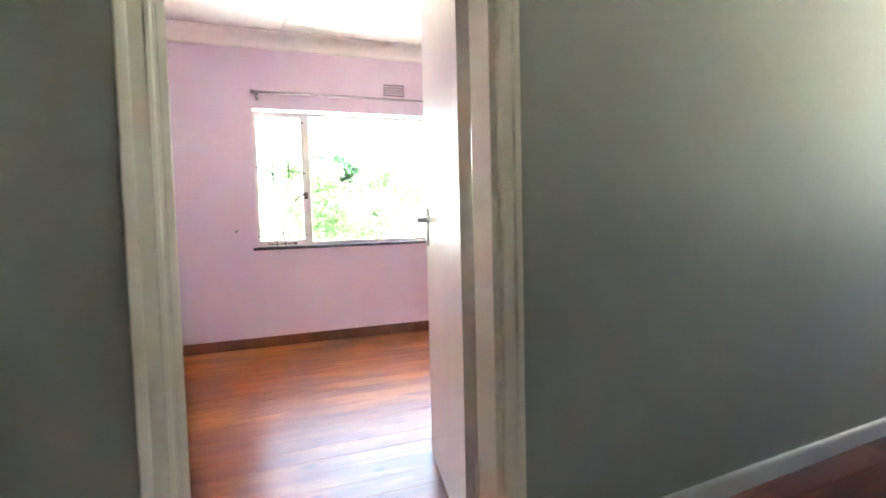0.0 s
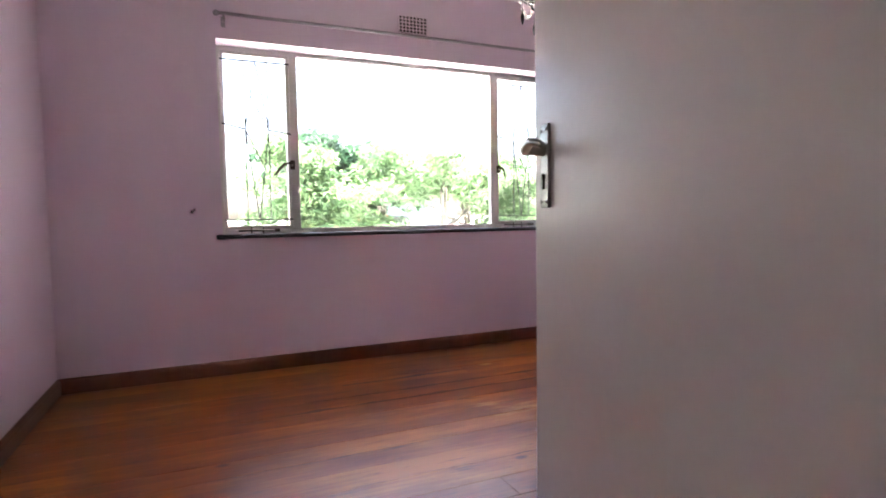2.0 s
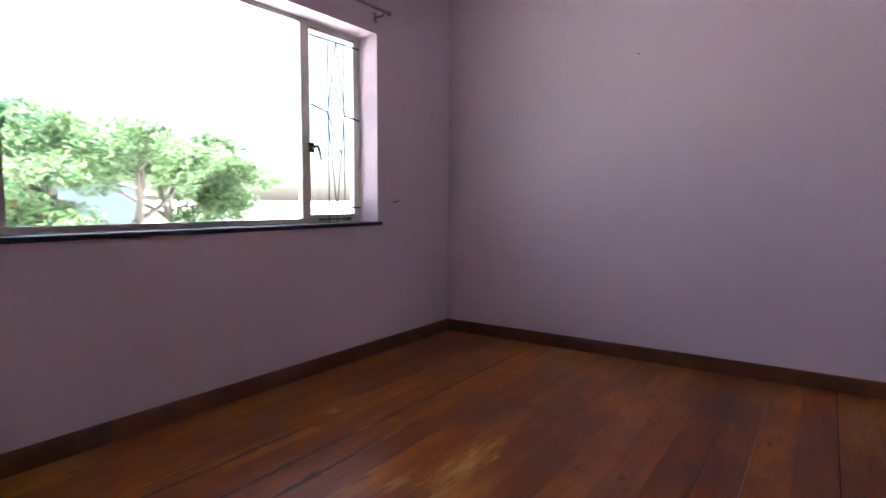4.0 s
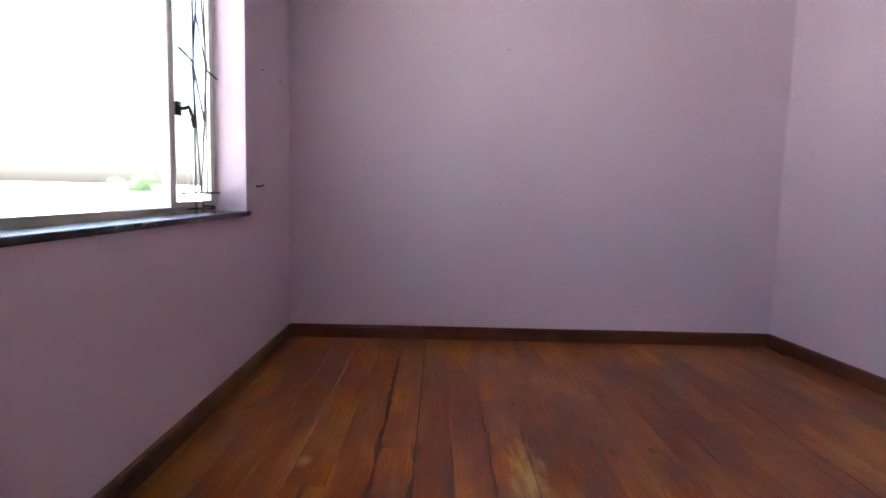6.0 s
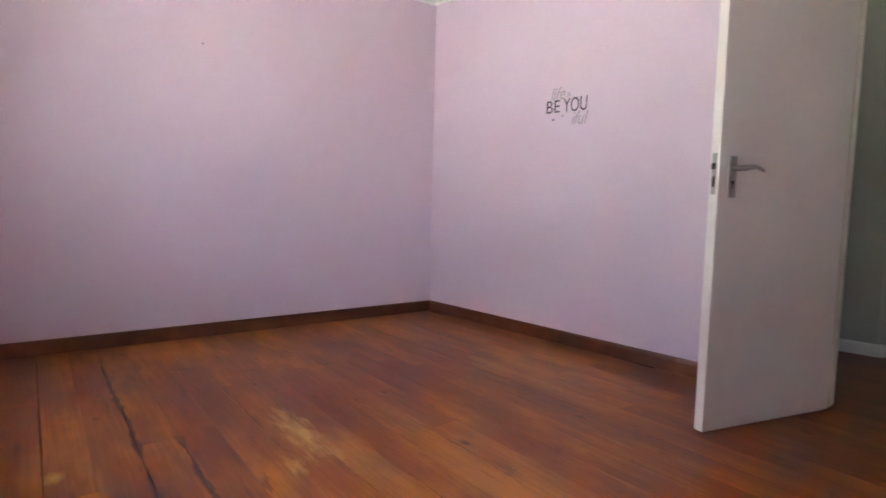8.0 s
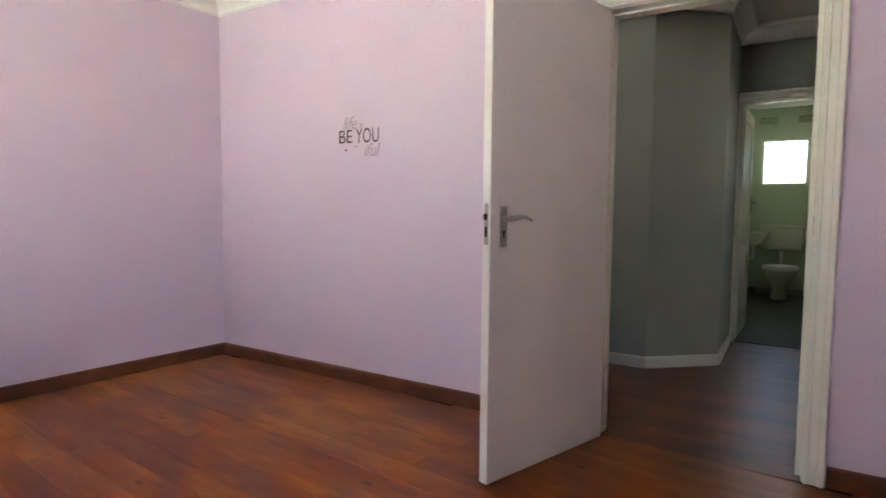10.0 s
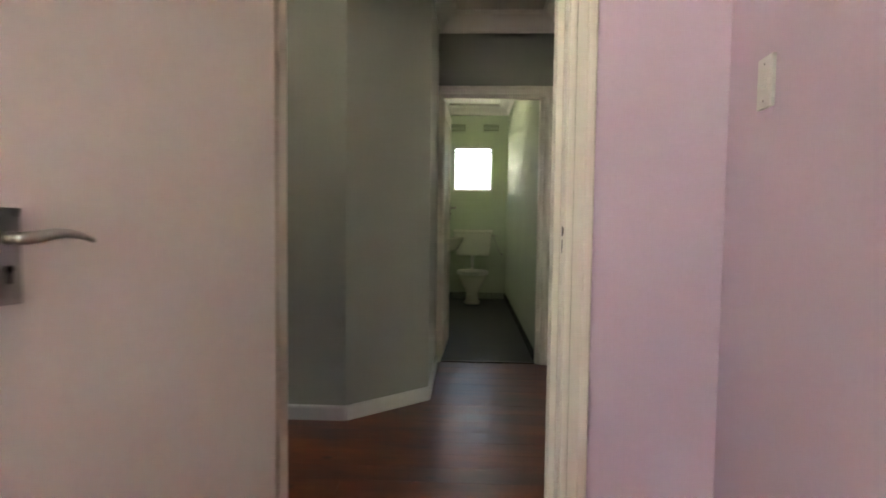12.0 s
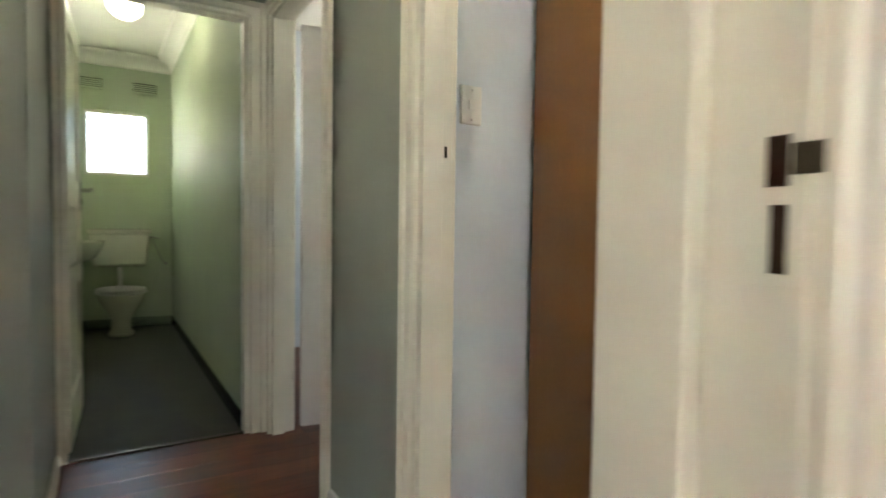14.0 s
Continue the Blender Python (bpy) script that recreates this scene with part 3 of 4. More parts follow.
bar("window_frame", WX0, WX0 + 0.022, WZ0, WZ1)
bar("window_frame", WX1 - 0.028, WX1, WZ0, WZ1)
bar("window_frame", WX0 + 0.022, WX1 - 0.028, WZ0, WZ0 + 0.03)
bar("window_frame", WX0 + 0.022, WX1 - 0.028, WZ1 - 0.026, WZ1)
MULL = (1.355, 2.825)
for c in MULL:
    bar("mullion", c - 0.026, c + 0.026, WZ0 + 0.03, WZ1 - 0.026, y0=FY0 - 0.006)
CASE = ((WX0 + 0.022, MULL[0] - 0.026), (MULL[1] + 0.026, WX1 - 0.028))
for a, b in CASE:
    for x0, x1, z0, z1 in ((a, a + 0.02, WZ0 + 0.03, WZ1 - 0.026), (b - 0.02, b, WZ0 + 0.03, WZ1 - 0.026), (a + 0.02, b - 0.02, WZ0 + 0.03, WZ0 + 0.052), (a + 0.02, b - 0.02, WZ1 - 0.046, WZ1 - 0.026)):
        bar("casement_frame", x0, x1, z0, z1, y0=FY0 + 0.004, y1=FY1 + 0.012)
for x0, x1, z0, z1 in ((CASE[0][0] + 0.018, CASE[0][1] - 0.018, WZ0 + 0.05, WZ1 - 0.044), (MULL[0] + 0.024, MULL[1] - 0.024, WZ0 + 0.028, WZ1 - 0.024), (CASE[1][0] + 0.018, CASE[1][1] - 0.018, WZ0 + 0.05, WZ1 - 0.044)):
    pane = part("pane", box(x0, x1, FY0 + 0.014, FY0 + 0.018, z0, z1), GLASS, win, "clear glass pane")
    pane.visible_shadow = False
sill = part("window_sill", box(WX0 - 0.035, WX1 + 0.035, -0.012, FY0, WZ0 - 0.022, WZ0 + 0.002, 0.004), SLATE, win, "dark slate window sill")


def burglar_bars(a, b):
    """Thin iron bars inside a casement: two uprights, a long diamond between them and short ties to the frame."""
    zt, zb, zc, w, y = WZ1 - 0.085, 0.935, 1.50, b - a, FY0 - 0.022
    lines = [((0.0, zt), (1.0, zt)), ((0.0, zb), (1.0, zb)), ((0.33, zt), (0.33, zb)), ((0.67, zt), (0.67, zb)),
             ((0.5, zt), (0.33, zc)), ((0.5, zt), (0.67, zc)), ((0.5, zb), (0.33, zc)), ((0.5, zb), (0.67, zc)),
             ((0.0, zc + 0.03), (0.33, zc)), ((0.67, zc), (1.0, zc - 0.02)), ((0.33, zc), (0.60, zc - 0.24)), ((0.40, zc + 0.22), (0.67, zc))]
    for k, ((x0, z0), (x1, z1)) in enumerate(lines):
        thick = 0.0052 if k in (0, 1, 8, 9) else 0.0044
        part("burglar_bar", tube([(a + x0 * w, y - 0.003 * (k % 3), z0), (a + x1 * w, y - 0.003 * (k % 3), z1)], thick, 6), IRON, win, "thin dark iron burglar bar")


for a, b in CASE:
    burglar_bars(a, b)


def window_catch(x, way):
    c = part("window_catch", box(x - 0.015, x + 0.015, FY0 - 0.024, FY0 - 0.006, 1.255, 1.315, 0.003), BRONZE, win, "tarnished bronze window catch")
    pts = [(x, FY0 - 0.022, 1.285), (x, FY0 - 0.045, 1.287)] + [(x + way * 0.030 * k, FY0 - 0.052 - 0.003 * k, 1.290 + 0.012 * math.sin(k * 0.8) - 0.005 * k * k) for k in range(1, 5)]
    part("catch_lever", tube(pts, [0.009, 0.009, 0.009, 0.0085, 0.008, 0.006], 8), BRONZE, c)


window_catch(MULL[0] - 0.020, -1)
window_catch(MULL[1] + 0.036, 0.25)


def window_stay(x):
    s = part("window_stay", tube([(x - 0.13, FY0 - 0.027, WZ0 + 0.022), (x + 0.10, FY0 - 0.035, WZ0 + 0.022)], 0.005, 6), BRONZE, win, "bronze peg stay at the foot of the casement")
    part("peg", tube([(x - 0.05, FY0 - 0.03, WZ0 + 0.004), (x - 0.05, FY0 - 0.03, WZ0 + 0.05)], 0.004, 6), BRONZE, s)
    part("peg", tube([(x + 0.02, FY0 - 0.032, WZ0 + 0.004), (x + 0.02, FY0 - 0.032, WZ0 + 0.045)], 0.004, 6), BRONZE, s)
    part("stay_pivot", box(x + 0.09, x + 0.12, FY0 - 0.05, FY0 - 0.005, WZ0 + 0.012, WZ0 + 0.032, 0.003), BRONZE, s)


window_stay(1.12)
window_stay(3.03)

# small toilet window
w2 = thing("window_2", HM @ pose(0, -6.13, 0), "small white steel toilet window", "window", kind="structure")
for x0, x1, z0, z1 in ((0.34, 0.365, 1.475, 2.095), (0.855, 0.88, 1.475, 2.095), (0.365, 0.855, 1.475, 1.505), (0.365, 0.855, 2.065, 2.095), (0.365, 0.855, 2.005, 2.02)):
    part("window_frame", box(x0, x1, -0.07, -0.04, z0, z1, 0.003), STEELWHITE, w2)
part("pane", box(0.363, 0.857, -0.058, -0.054, 1.50, 2.07), GLASS, w2, "clear glass pane").visible_shadow = False
for x0, z0, x1, z1 in ((0.365, 1.56, 0.855, 1.56), (0.50, 1.505, 0.50, 2.005), (0.63, 1.505, 0.60, 2.005), (0.76, 1.505, 0.76, 2.005), (0.365, 1.95, 0.855, 1.95)):
    part("burglar_bar", tube([(x0, -0.085, z0), (x1, -0.085, z1)], 0.003, 6), IRON, w2)

# ---------------------------------------------------------------- bedroom fittings
rod = thing("curtain_rod", pose(0, 0, 0), "grey painted curtain rod on brackets above the window", "curtain rod")
part("rod", tube([(0.913, 3.527, 2.130), (3.315, 3.527, 2.130)], 0.010, 12), RODGREY, rod)
for x, w in ((0.913, -1), (3.315, 1)):
    f = lathe([(0.010, 0), (0.016, 0.004), (0.017, 0.014), (0.012, 0.026), (0.004, 0.030)], 12)
    bmesh.ops.transform(f, matrix=pose(x, 3.525, 2.128, 0, 90 * w), verts=f.verts[:])
    part("finial", f, RODGREY, rod)
for x in (0.94, 3.27):
    bk = tube([(x, YN, 2.10), (x, 3.53, 2.10), (x, 3.515, 2.116)], 0.006, 8)
    add_box(bk, x - 0.012, x + 0.012, YN - 0.005, YN, 2.07, 2.13)
    part("bracket", bk, RODGREY, rod)


def tieback(x, z):
    t = thing("curtain_tieback_hook", pose(x, YN, z), "small dark metal hook screwed into the lilac wall", "hook", "curtain hooks")
    part("hook", tube([(0, 0, 0), (0, -0.022, 0.001), (0.006, -0.032, 0.006), (0.012, -0.028, 0.013)], 0.0032, 8), BRONZE, t)
    f = lathe([(0.008, 0), (0.007, 0.003)], 12)
    bmesh.ops.transform(f, matrix=pose(0, 0, 0, 90), verts=f.verts[:])
    part("rosette", f, BRONZE, t)


tieback(0.732, 0.987)
tieback(3.449, 0.972)


def air_vent(m, w, h, nx, nz, mat, label):
    v = thing("air_vent", m, label, "vent")
    part("backing", box(0, w, 0.002, 0.006, 0, h), DARKHOLE, v)
    bm = bmesh.new()
    for i in range(nx + 1):
        x = w * i / nx
        add_box(bm, max(0, x - 0.0032), min(w, x + 0.0032), -0.006, 0.004, 0, h)
    for k in range(nz + 1):
        z = h * k / nz
        add_box(bm, 0, w, -0.0055, 0.0045, max(0, z - 0.003), min(h, z + 0.003))
    part("grille", bm, mat, v)


air_vent(pose(2.033, YN - 0.010, 2.166), 0.2, 0.112, 8, 5, LILAC, "lilac painted cast air brick with square holes")


def louvre_vent(u0, u1):
    v = thing("air_vent", HM @ pose(0, -6.13, 0), "pale louvred air vent in the toilet wall", "vent", "toilet vents")
    part("backing", box(u0, u1, 0.001, 0.003, 2.28, 2.395), DARKHOLE, v)
    for z0, z1, a, b in ((2.28, 2.29, u0, u1), (2.385, 2.395, u0, u1), (2.29, 2.385, u0, u0 + 0.008), (2.29, 2.385, u1 - 0.008, u1)):
        part("frame", box(a, b, 0.0, 0.014, z0, z1), TOILETGREEN, v)
    for k in range(5):
        z = 2.297 + 0.018 * k
        part("slat", sweep([(0.0, 0.0), (-0.012, -0.006), (-0.012, -0.003), (0.0, 0.009)], (u0 + 0.008, 0.002, z), (u1 - 0.008, 0.002, z)), TOILETGREEN, v)


louvre_vent(0.257, 0.480)
louvre_vent(0.715, 0.930)


def switch_plate(m, label, w=0.075, h=0.118, dims=1):
    s = thing("light_switch", m, label, "light switch")
    part("plate", box(-w / 2, w / 2, -0.011, 0, -h / 2, h / 2, 0.003), PLASTIC, s)
    part("rocker", box(-0.011, 0.011, -0.0145, -0.010, -0.014, 0.014, 0.002), PLASTIC, s)
    for z in (-0.042, 0.042):
        c = lathe([(0.003, 0), (0.0026, 0.001)], 8)
        bmesh.ops.transform(c, matrix=pose(0, -0.011, z, 90), verts=c.verts[:])
        part("screw", c, NICKEL, s)


switch_plate(WM @ pose(0, 0.250, 1.428, 0, 0, 90), "white plastic light switch on the lilac wall")
switch_plate(HM @ pose(-0.178, -1.20, 1.382, 0, 0, 180), "white plastic light switch on the pale wall", 0.07, 0.11)

so = thing("power_socket", WM @ pose(0.0, 1.905, 0.345, 0, 0, 90), "white double power socket low on the lilac wall", "socket")
part("plate", box(-0.06, 0.06, -0.012, 0, -0.055, 0.055, 0.004), PLASTIC, so)
for z in (-0.028, 0.018):
    for x, r in ((-0.022, 0.004), (-0.002, 0.004), (-0.012, 0.005)):
        c = lathe([(r, 0), (r, 0.001)], 10)
        bmesh.ops.transform(c, matrix=pose(x, -0.0121, z + (0.012 if r > 0.0045 else 0), 90), verts=c.verts[:])
        part("pin_hole", c, BLACK, so)
    part("rocker", box(0.022, 0.042, -0.016, -0.012, z - 0.012, z + 0.014, 0.002), PLASTIC, so)

al = thing("motion_sensor", pose(0.098, 3.52, 2.425), "small white alarm sensor in the corner under the cornice", "sensor")
part("body", box(-0.028, 0.028, -0.02, 0.022, -0.055, 0.055, 0.008), PLASTIC, al, m=pose(0, 0, 0, 0, 0, 40))
part("lens", box(-0.02, 0.02, -0.026, -0.018, -0.035, 0.012, 0.005), PLASTIC, al, m=pose(0, 0, 0, 0, 0, 40))



def nail(m):
    n = thing("nail", m, "short dark nail stuck in the lilac wall", "nail", "wall nails")
    part("shank", tube([(0, 0.006, 0), (0, -0.014, 0.002)], 0.0022, 6), BRONZE, n)
    h = lathe([(0.0042, 0), (0.0042, 0.0015)], 10)
    bmesh.ops.transform(h, matrix=pose(0, -0.0135, 0.002, 90), verts=h.verts[:])
    part("head", h, BRONZE, n)


nail(pose(3.536, YN, 1.587))
nail(pose(3.861, YN, 1.587))
nail(pose(XE, 2.22, 1.86, 0, 0, -90))


# wall lettering
def lettering(text, size, u, z, mat, parent, shear=0.0, squash=1.0):
    cu = bpy.data.curves.new("lettering", "FONT")
    cu.body, cu.size, cu.shear, cu.extrude = text, size, shear, 0.0006
    tmp = bpy.data.objects.new("tmp", cu)
    scene.collection.objects.link(tmp)
    me = bpy.data.meshes.new_from_object(tmp.evaluated_get(bpy.context.evaluated_depsgraph_get()))
    bpy.data.objects.remove(tmp)
    bpy.data.curves.remove(cu)
    me.materials.clear()
    me.materials.append(mat)
    ob = new("lettering", me)
    ob.parent = parent
    ob.matrix_local = pose(u, 0.0015, z, 90, 0, 180) @ Matrix.Diagonal((squash, 1, 1, 1))
    return ob


dec = thing("wall_decal", HM, "dark and grey vinyl lettering peeling off the lilac wall", "wall decal")
lettering("BE", 0.118, 2.940, 1.512, DECALDARK, dec, 0, 0.95)
lettering("YOU", 0.128, 2.795, 1.508, DECALDARK, dec, 0, 0.68)
lettering("life", 0.115, 2.905, 1.595, DECALGREY, dec, 0.35, 0.85)
lettering("is", 0.055, 2.775, 1.602, DECALGREY, dec, 0.35, 1.0)
lettering("iful", 0.115, 2.735, 1.425, DECALGREY, dec, 0.35, 0.85)
part("shred", box(2.868, 2.882, 0.001, 0.002, 1.462, 1.474), DECALDARK, dec)
part("shred", box(2.79, 2.804, 0.001, 0.002, 1.484, 1.490), DECALDARK, dec)

# ---------------------------------------------------------------- chandelier
CHX, CHY = 2.44, 2.40
ch = thing("chandelier", pose(CHX, CHY, 0.03), "small black chandelier hung with clear beads and dark drops", "chandelier")
part("ceiling_rose", lathe([(0.055, CEIL - 0.03), (0.055, CEIL - 0.042), (0.02, CEIL - 0.065), (0.012, CEIL - 0.07)][::-1], 20), BLACK, ch)
part("stem", tube([(0, 0, CEIL - 0.06), (0, 0, 2.20)], 0.008, 10), BLACK, ch)
part("body", lathe([(0.006, 1.93), (0.03, 1.96), (0.045, 1.99), (0.02, 2.03), (0.016, 2.10), (0.032, 2.15), (0.012, 2.22)], 16), BLACK, ch)
ARMS = 5
for i in range(ARMS):
    a = 2 * math.pi * (i + 0.3) / ARMS
    c, s = math.cos(a), math.sin(a)
    pts = [(r * c, r * s, z) for r, z in ((0.02, 2.01), (0.07, 1.97), (0.13, 1.965), (0.18, 2.0), (0.19, 2.05))]
    arm = part("arm", tube(pts, 0.006, 8), BLACK, ch)
    part("drip_pan", lathe([(0.006, 2.045), (0.035, 2.055), (0.038, 2.06), (0.008, 2.062)], 16, centre=(0.19 * c, 0.19 * s, 0)), BLACK, arm)
    part("candle_sleeve", lathe([(0.011, 2.06), (0.011, 2.14), (0.006, 2.141)], 12, centre=(0.19 * c, 0.19 * s, 0)), PLASTIC, arm)
    part("bulb", lathe([(0.007, 2.14), (0.016, 2.165), (0.012, 2.19), (0.002, 2.22)], 12, centre=(0.19 * c, 0.19 * s, 0)), CRYSTAL, arm)
    part("drop", lathe([(0.001, 1.925), (0.011, 1.895), (0.008, 1.875), (0.001, 1.855)][::-1], 8, centre=(0.165 * c, 0.165 * s, 0)), BLACK, ch, "black glass drop")
    part("drop_hook", tube([(0.165 * c, 0.165 * s, 1.975), (0.165 * c, 0.165 * s, 1.92)], 0.0015, 5), BLACK, ch)
    # strand of clear beads from this arm to the next
    b = 2 * math.pi * (i + 1.3) / ARMS
    bm = bmesh.new()
    for k in range(1, 10):
        u = k / 10
        x = 0.18 * (c * (1 - u) + math.cos(b) * u)
        y = 0.18 * (s * (1 - u) + math.sin(b) * u)
        z = 2.0 - 0.30 * u * (1 - u)
        lathe([(0.002, -0.009), (0.0085, -0.004), (0.0085, 0.004), (0.002, 0.009)], 8, bm=bm, centre=(x, y, z))
    part("bead_strand", bm, CRYSTAL, ch, "strand of clear crystal beads")
for i in range(10):
    a = 2 * math.pi * i / 10
    bm = bmesh.new()
    for k in range(15):
        u = k / 14
        r = 0.03 + 0.155 * u - 0.07 * math.sin(math.pi * u)
        lathe([(0.002, -0.009), (0.0088, -0.004), (0.0088, 0.004), (0.002, 0.009)], 8, bm=bm, centre=(r * math.cos(a), r * math.sin(a), 2.30 - 0.27 * u - 0.05 * math.sin(math.pi * u)))
    part("bead_strand", bm, CRYSTAL, ch, "swag of clear crystal beads")
bm = bmesh.new()
for k in range(2):
    lathe([(0.002, -0.008), (0.009, -0.003), (0.009, 0.003), (0.002, 0.008)], 8, bm=bm, centre=(0, 0, 1.915 - 0.0165 * k))
part("bead_strand", bm, CRYSTAL, ch, "hanging strand of clear beads")
part("drop", lathe([(0.001, 0.0), (0.013, 0.02), (0.009, 0.04), (0.001, 0.055)], 8, centre=(0, 0, 1.845)), BLACK, ch, "black glass pendant")

# ---------------------------------------------------------------- toilet
FL = -0.0
wc = thing("toilet", HM @ pose(0.60, -6.13, 0), "cream porcelain toilet with a raised cistern and flush pipe", "toilet")
bm = box(-0.255, 0.255, 0.02, 0.19, 0.605, 0.92, 0.035, 3)
for v in bm.verts:
    k = (0.92 - v.co.z) / 0.315
    v.co.x *= 1 - 0.16 * max(0, k - 0.2)
for f in bm.faces:
    f.smooth = True
cistern = part("cistern", bm, PORCELAIN, wc)
lid = box(-0.268, 0.268, 0.012, 0.202, 0.915, 0.962, 0.016, 3)
part("cistern_lid", lid, PORCELAIN, cistern)
part("flush_lever", tube([(-0.255, 0.17, 0.885), (-0.275, 0.18, 0.885), (-0.30, 0.185, 0.88), (-0.335, 0.185, 0.872)], [0.009, 0.008, 0.006, 0.005], 8), NICKEL, cistern)
part("flush_pipe", tube([(0, 0.08, 0.65), (0, 0.08, 0.45), (0, 0.10, 0.38), (0, 0.17, 0.34)], 0.022, 12), PLASTIC, wc, "white flush pipe")
prof = [(0.105, 0.0), (0.11, 0.02), (0.085, 0.06), (0.08, 0.14), (0.11, 0.22), (0.165, 0.31), (0.19, 0.375), (0.185, 0.39), (0.15, 0.39), (0.13, 0.35), (0.06, 0.24)]
bowl = lathe(prof, 28, 1.0, 1.25)
for v in bowl.verts:
    v.co.y += 0.52 if v.co.z > 0.2 else 0.52 - 0.10 * (1 - v.co.z / 0.2)
add_box(bowl, -0.09, 0.09, 0.14, 0.36, 0.24, 0.375)
part("bowl", bowl, PORCELAIN, wc)
seat = lathe([(0.12, 0.392), (0.195, 0.392), (0.205, 0.40), (0.205, 0.408), (0.19, 0.416), (0.12, 0.414)], 30, 1.0, 1.22)
bmesh.ops.transform(seat, matrix=pose(0, 0.52, 0), verts=seat.verts[:])
part("seat", seat, PLASTIC, wc)
cover = lathe([(0.005, 0.418), (0.19, 0.418), (0.202, 0.424), (0.198, 0.436), (0.1, 0.442), (0.005, 0.444)], 30, 1.0, 1.22)
bmesh.ops.transform(cover, matrix=pose(0, 0.52, 0), verts=cover.verts[:])
part("seat_cover", cover, PLASTIC, wc)

valve = thing("stop_valve", HM @ pose(0.20, -6.13, 0.62), "small chrome stop valve on the pale green wall", "valve")
part("pipe", tube([(0, 0, 0), (0, 0.03, 0), (0.03, 0.035, 0.03), (0.10, 0.04, 0.20), (0.12, 0.05, 0.26)], 0.006, 8), NICKEL, valve)
k = lathe([(0.014, 0), (0.016, 0.012), (0.006, 0.018)], 12)
bmesh.ops.transform(k, matrix=pose(0, 0.03, 0, -90), verts=k.verts[:])
part("knob", k, NICKEL, valve)

bs = thing("washbasin", HM @ pose(1.06, -5.3, 0), "small cream porcelain hand basin on the toilet wall", "basin")
bm = lathe([(0.05, 0.70), (0.12, 0.73), (0.17, 0.80), (0.20, 0.855), (0.20, 0.872), (0.18, 0.872), (0.15, 0.81), (0.05, 0.775)], 24, 0.86, 1.05)
bmesh.ops.transform(bm, matrix=pose(-0.165, 0, 0), verts=bm.verts[:])
add_box(bm, -0.15, 0.0, -0.2, 0.2, 0.80, 0.87)
part("bowl", bm, PORCELAIN, bs)
part("tap", tube([(-0.05, 0, 0.87), (-0.05, 0, 0.93), (-0.08, 0, 0.95), (-0.13, 0, 0.93)], 0.009, 8), NICKEL, bs)
part("waste_pipe", tube([(-0.165, 0, 0.71), (-0.165, 0, 0.55), (-0.08, 0, 0.50), (0, 0, 0.50)], 0.018, 10), PLASTIC, bs)

gl = thing("ceiling_light", HM @ pose(0.60, -4.05, CEIL + 0.02), "lit round opal glass ceiling light in the toilet", "ceiling light")
part("base", lathe([(0.07, -0.03), (0.07, 0.0)], 24), PLASTIC, gl)
part("globe", lathe([(0.004, -0.305)] + [(0.105 * math.sin(a), -0.205 - 0.10 * math.cos(a)) for a in [math.pi * k / 14 for k in range(1, 12)]] + [(0.05, -0.10), (0.045, -0.028)], 28), OPAL, gl)

# wardrobe in the side room
wd = thing("wardrobe", HM @ pose(-0.40, -1.18, 0), "tall brown wood veneer wardrobe against the pale wall", "wardrobe")
part("carcass", box(-1.5, 0.0, 0.0, 0.55, 0.06, 2.3, 0.003), WARDROBE, wd)
part("plinth", box(-1.48, -0.02, 0.02, 0.52, -0.003, 0.06, 0.002), WARDROBE, wd)
for x in (-1.495, -0.995, -0.495):
    dr = part("wardrobe_door", box(x, x + 0.49, 0.552, 0.572, 0.07, 2.29, 0.003), WARDROBE, wd)
    part("knob", lathe([(0.006, 0), (0.006, 0.015), (0.014, 0.022), (0.010, 0.03)], 12), NICKEL, dr, m=pose(x + 0.45, 0.572, 1.05, -90))

# ---------------------------------------------------------------- outdoors
gs = 2600.0
solid("ground", prism([(-gs, -gs), (gs, -gs), (gs, gs), (-gs, gs)], -1.0, -0.65), CONCRETE, "pale paved yard and ground outside", "ground", None, "structure")


def leaf_cloud(rng, blobs, count, size):
    """Many small bent leaves scattered through the blobs (centre, radii)."""
    verts, faces = [], []
    vol = [b[1][0] * b[1][1] * b[1][2] for b in blobs]
    for _ in range(count):
        c, r = rng.choices(blobs, vol)[0]
        d = Vector((rng.gauss(0, 1), rng.gauss(0, 1), rng.gauss(0, 1))).normalized() * (0.45 + 0.6 * rng.random() ** 0.6)
        p = Vector(c) + Vector((d.x * r[0], d.y * r[1], d.z * r[2]))
        q = Euler((rng.uniform(-0.9, 0.9), rng.uniform(-0.9, 0.9), rng.uniform(0, 6.28))).to_matrix()
        s = size * rng.uniform(0.6, 1.4)
        i = len(verts)
        for x, y, z in ((-1, 0, 0), (0, -0.34, 0.1), (1, 0, -0.12), (0, 0.34, 0.1)):
            verts.append(p + q @ Vector((x * s, y * s, z * s)))
        faces.append((i, i + 1, i + 2, i + 3))
    me = bpy.data.meshes.new("leaves")
    me.from_pydata(verts, [], faces)
    return me


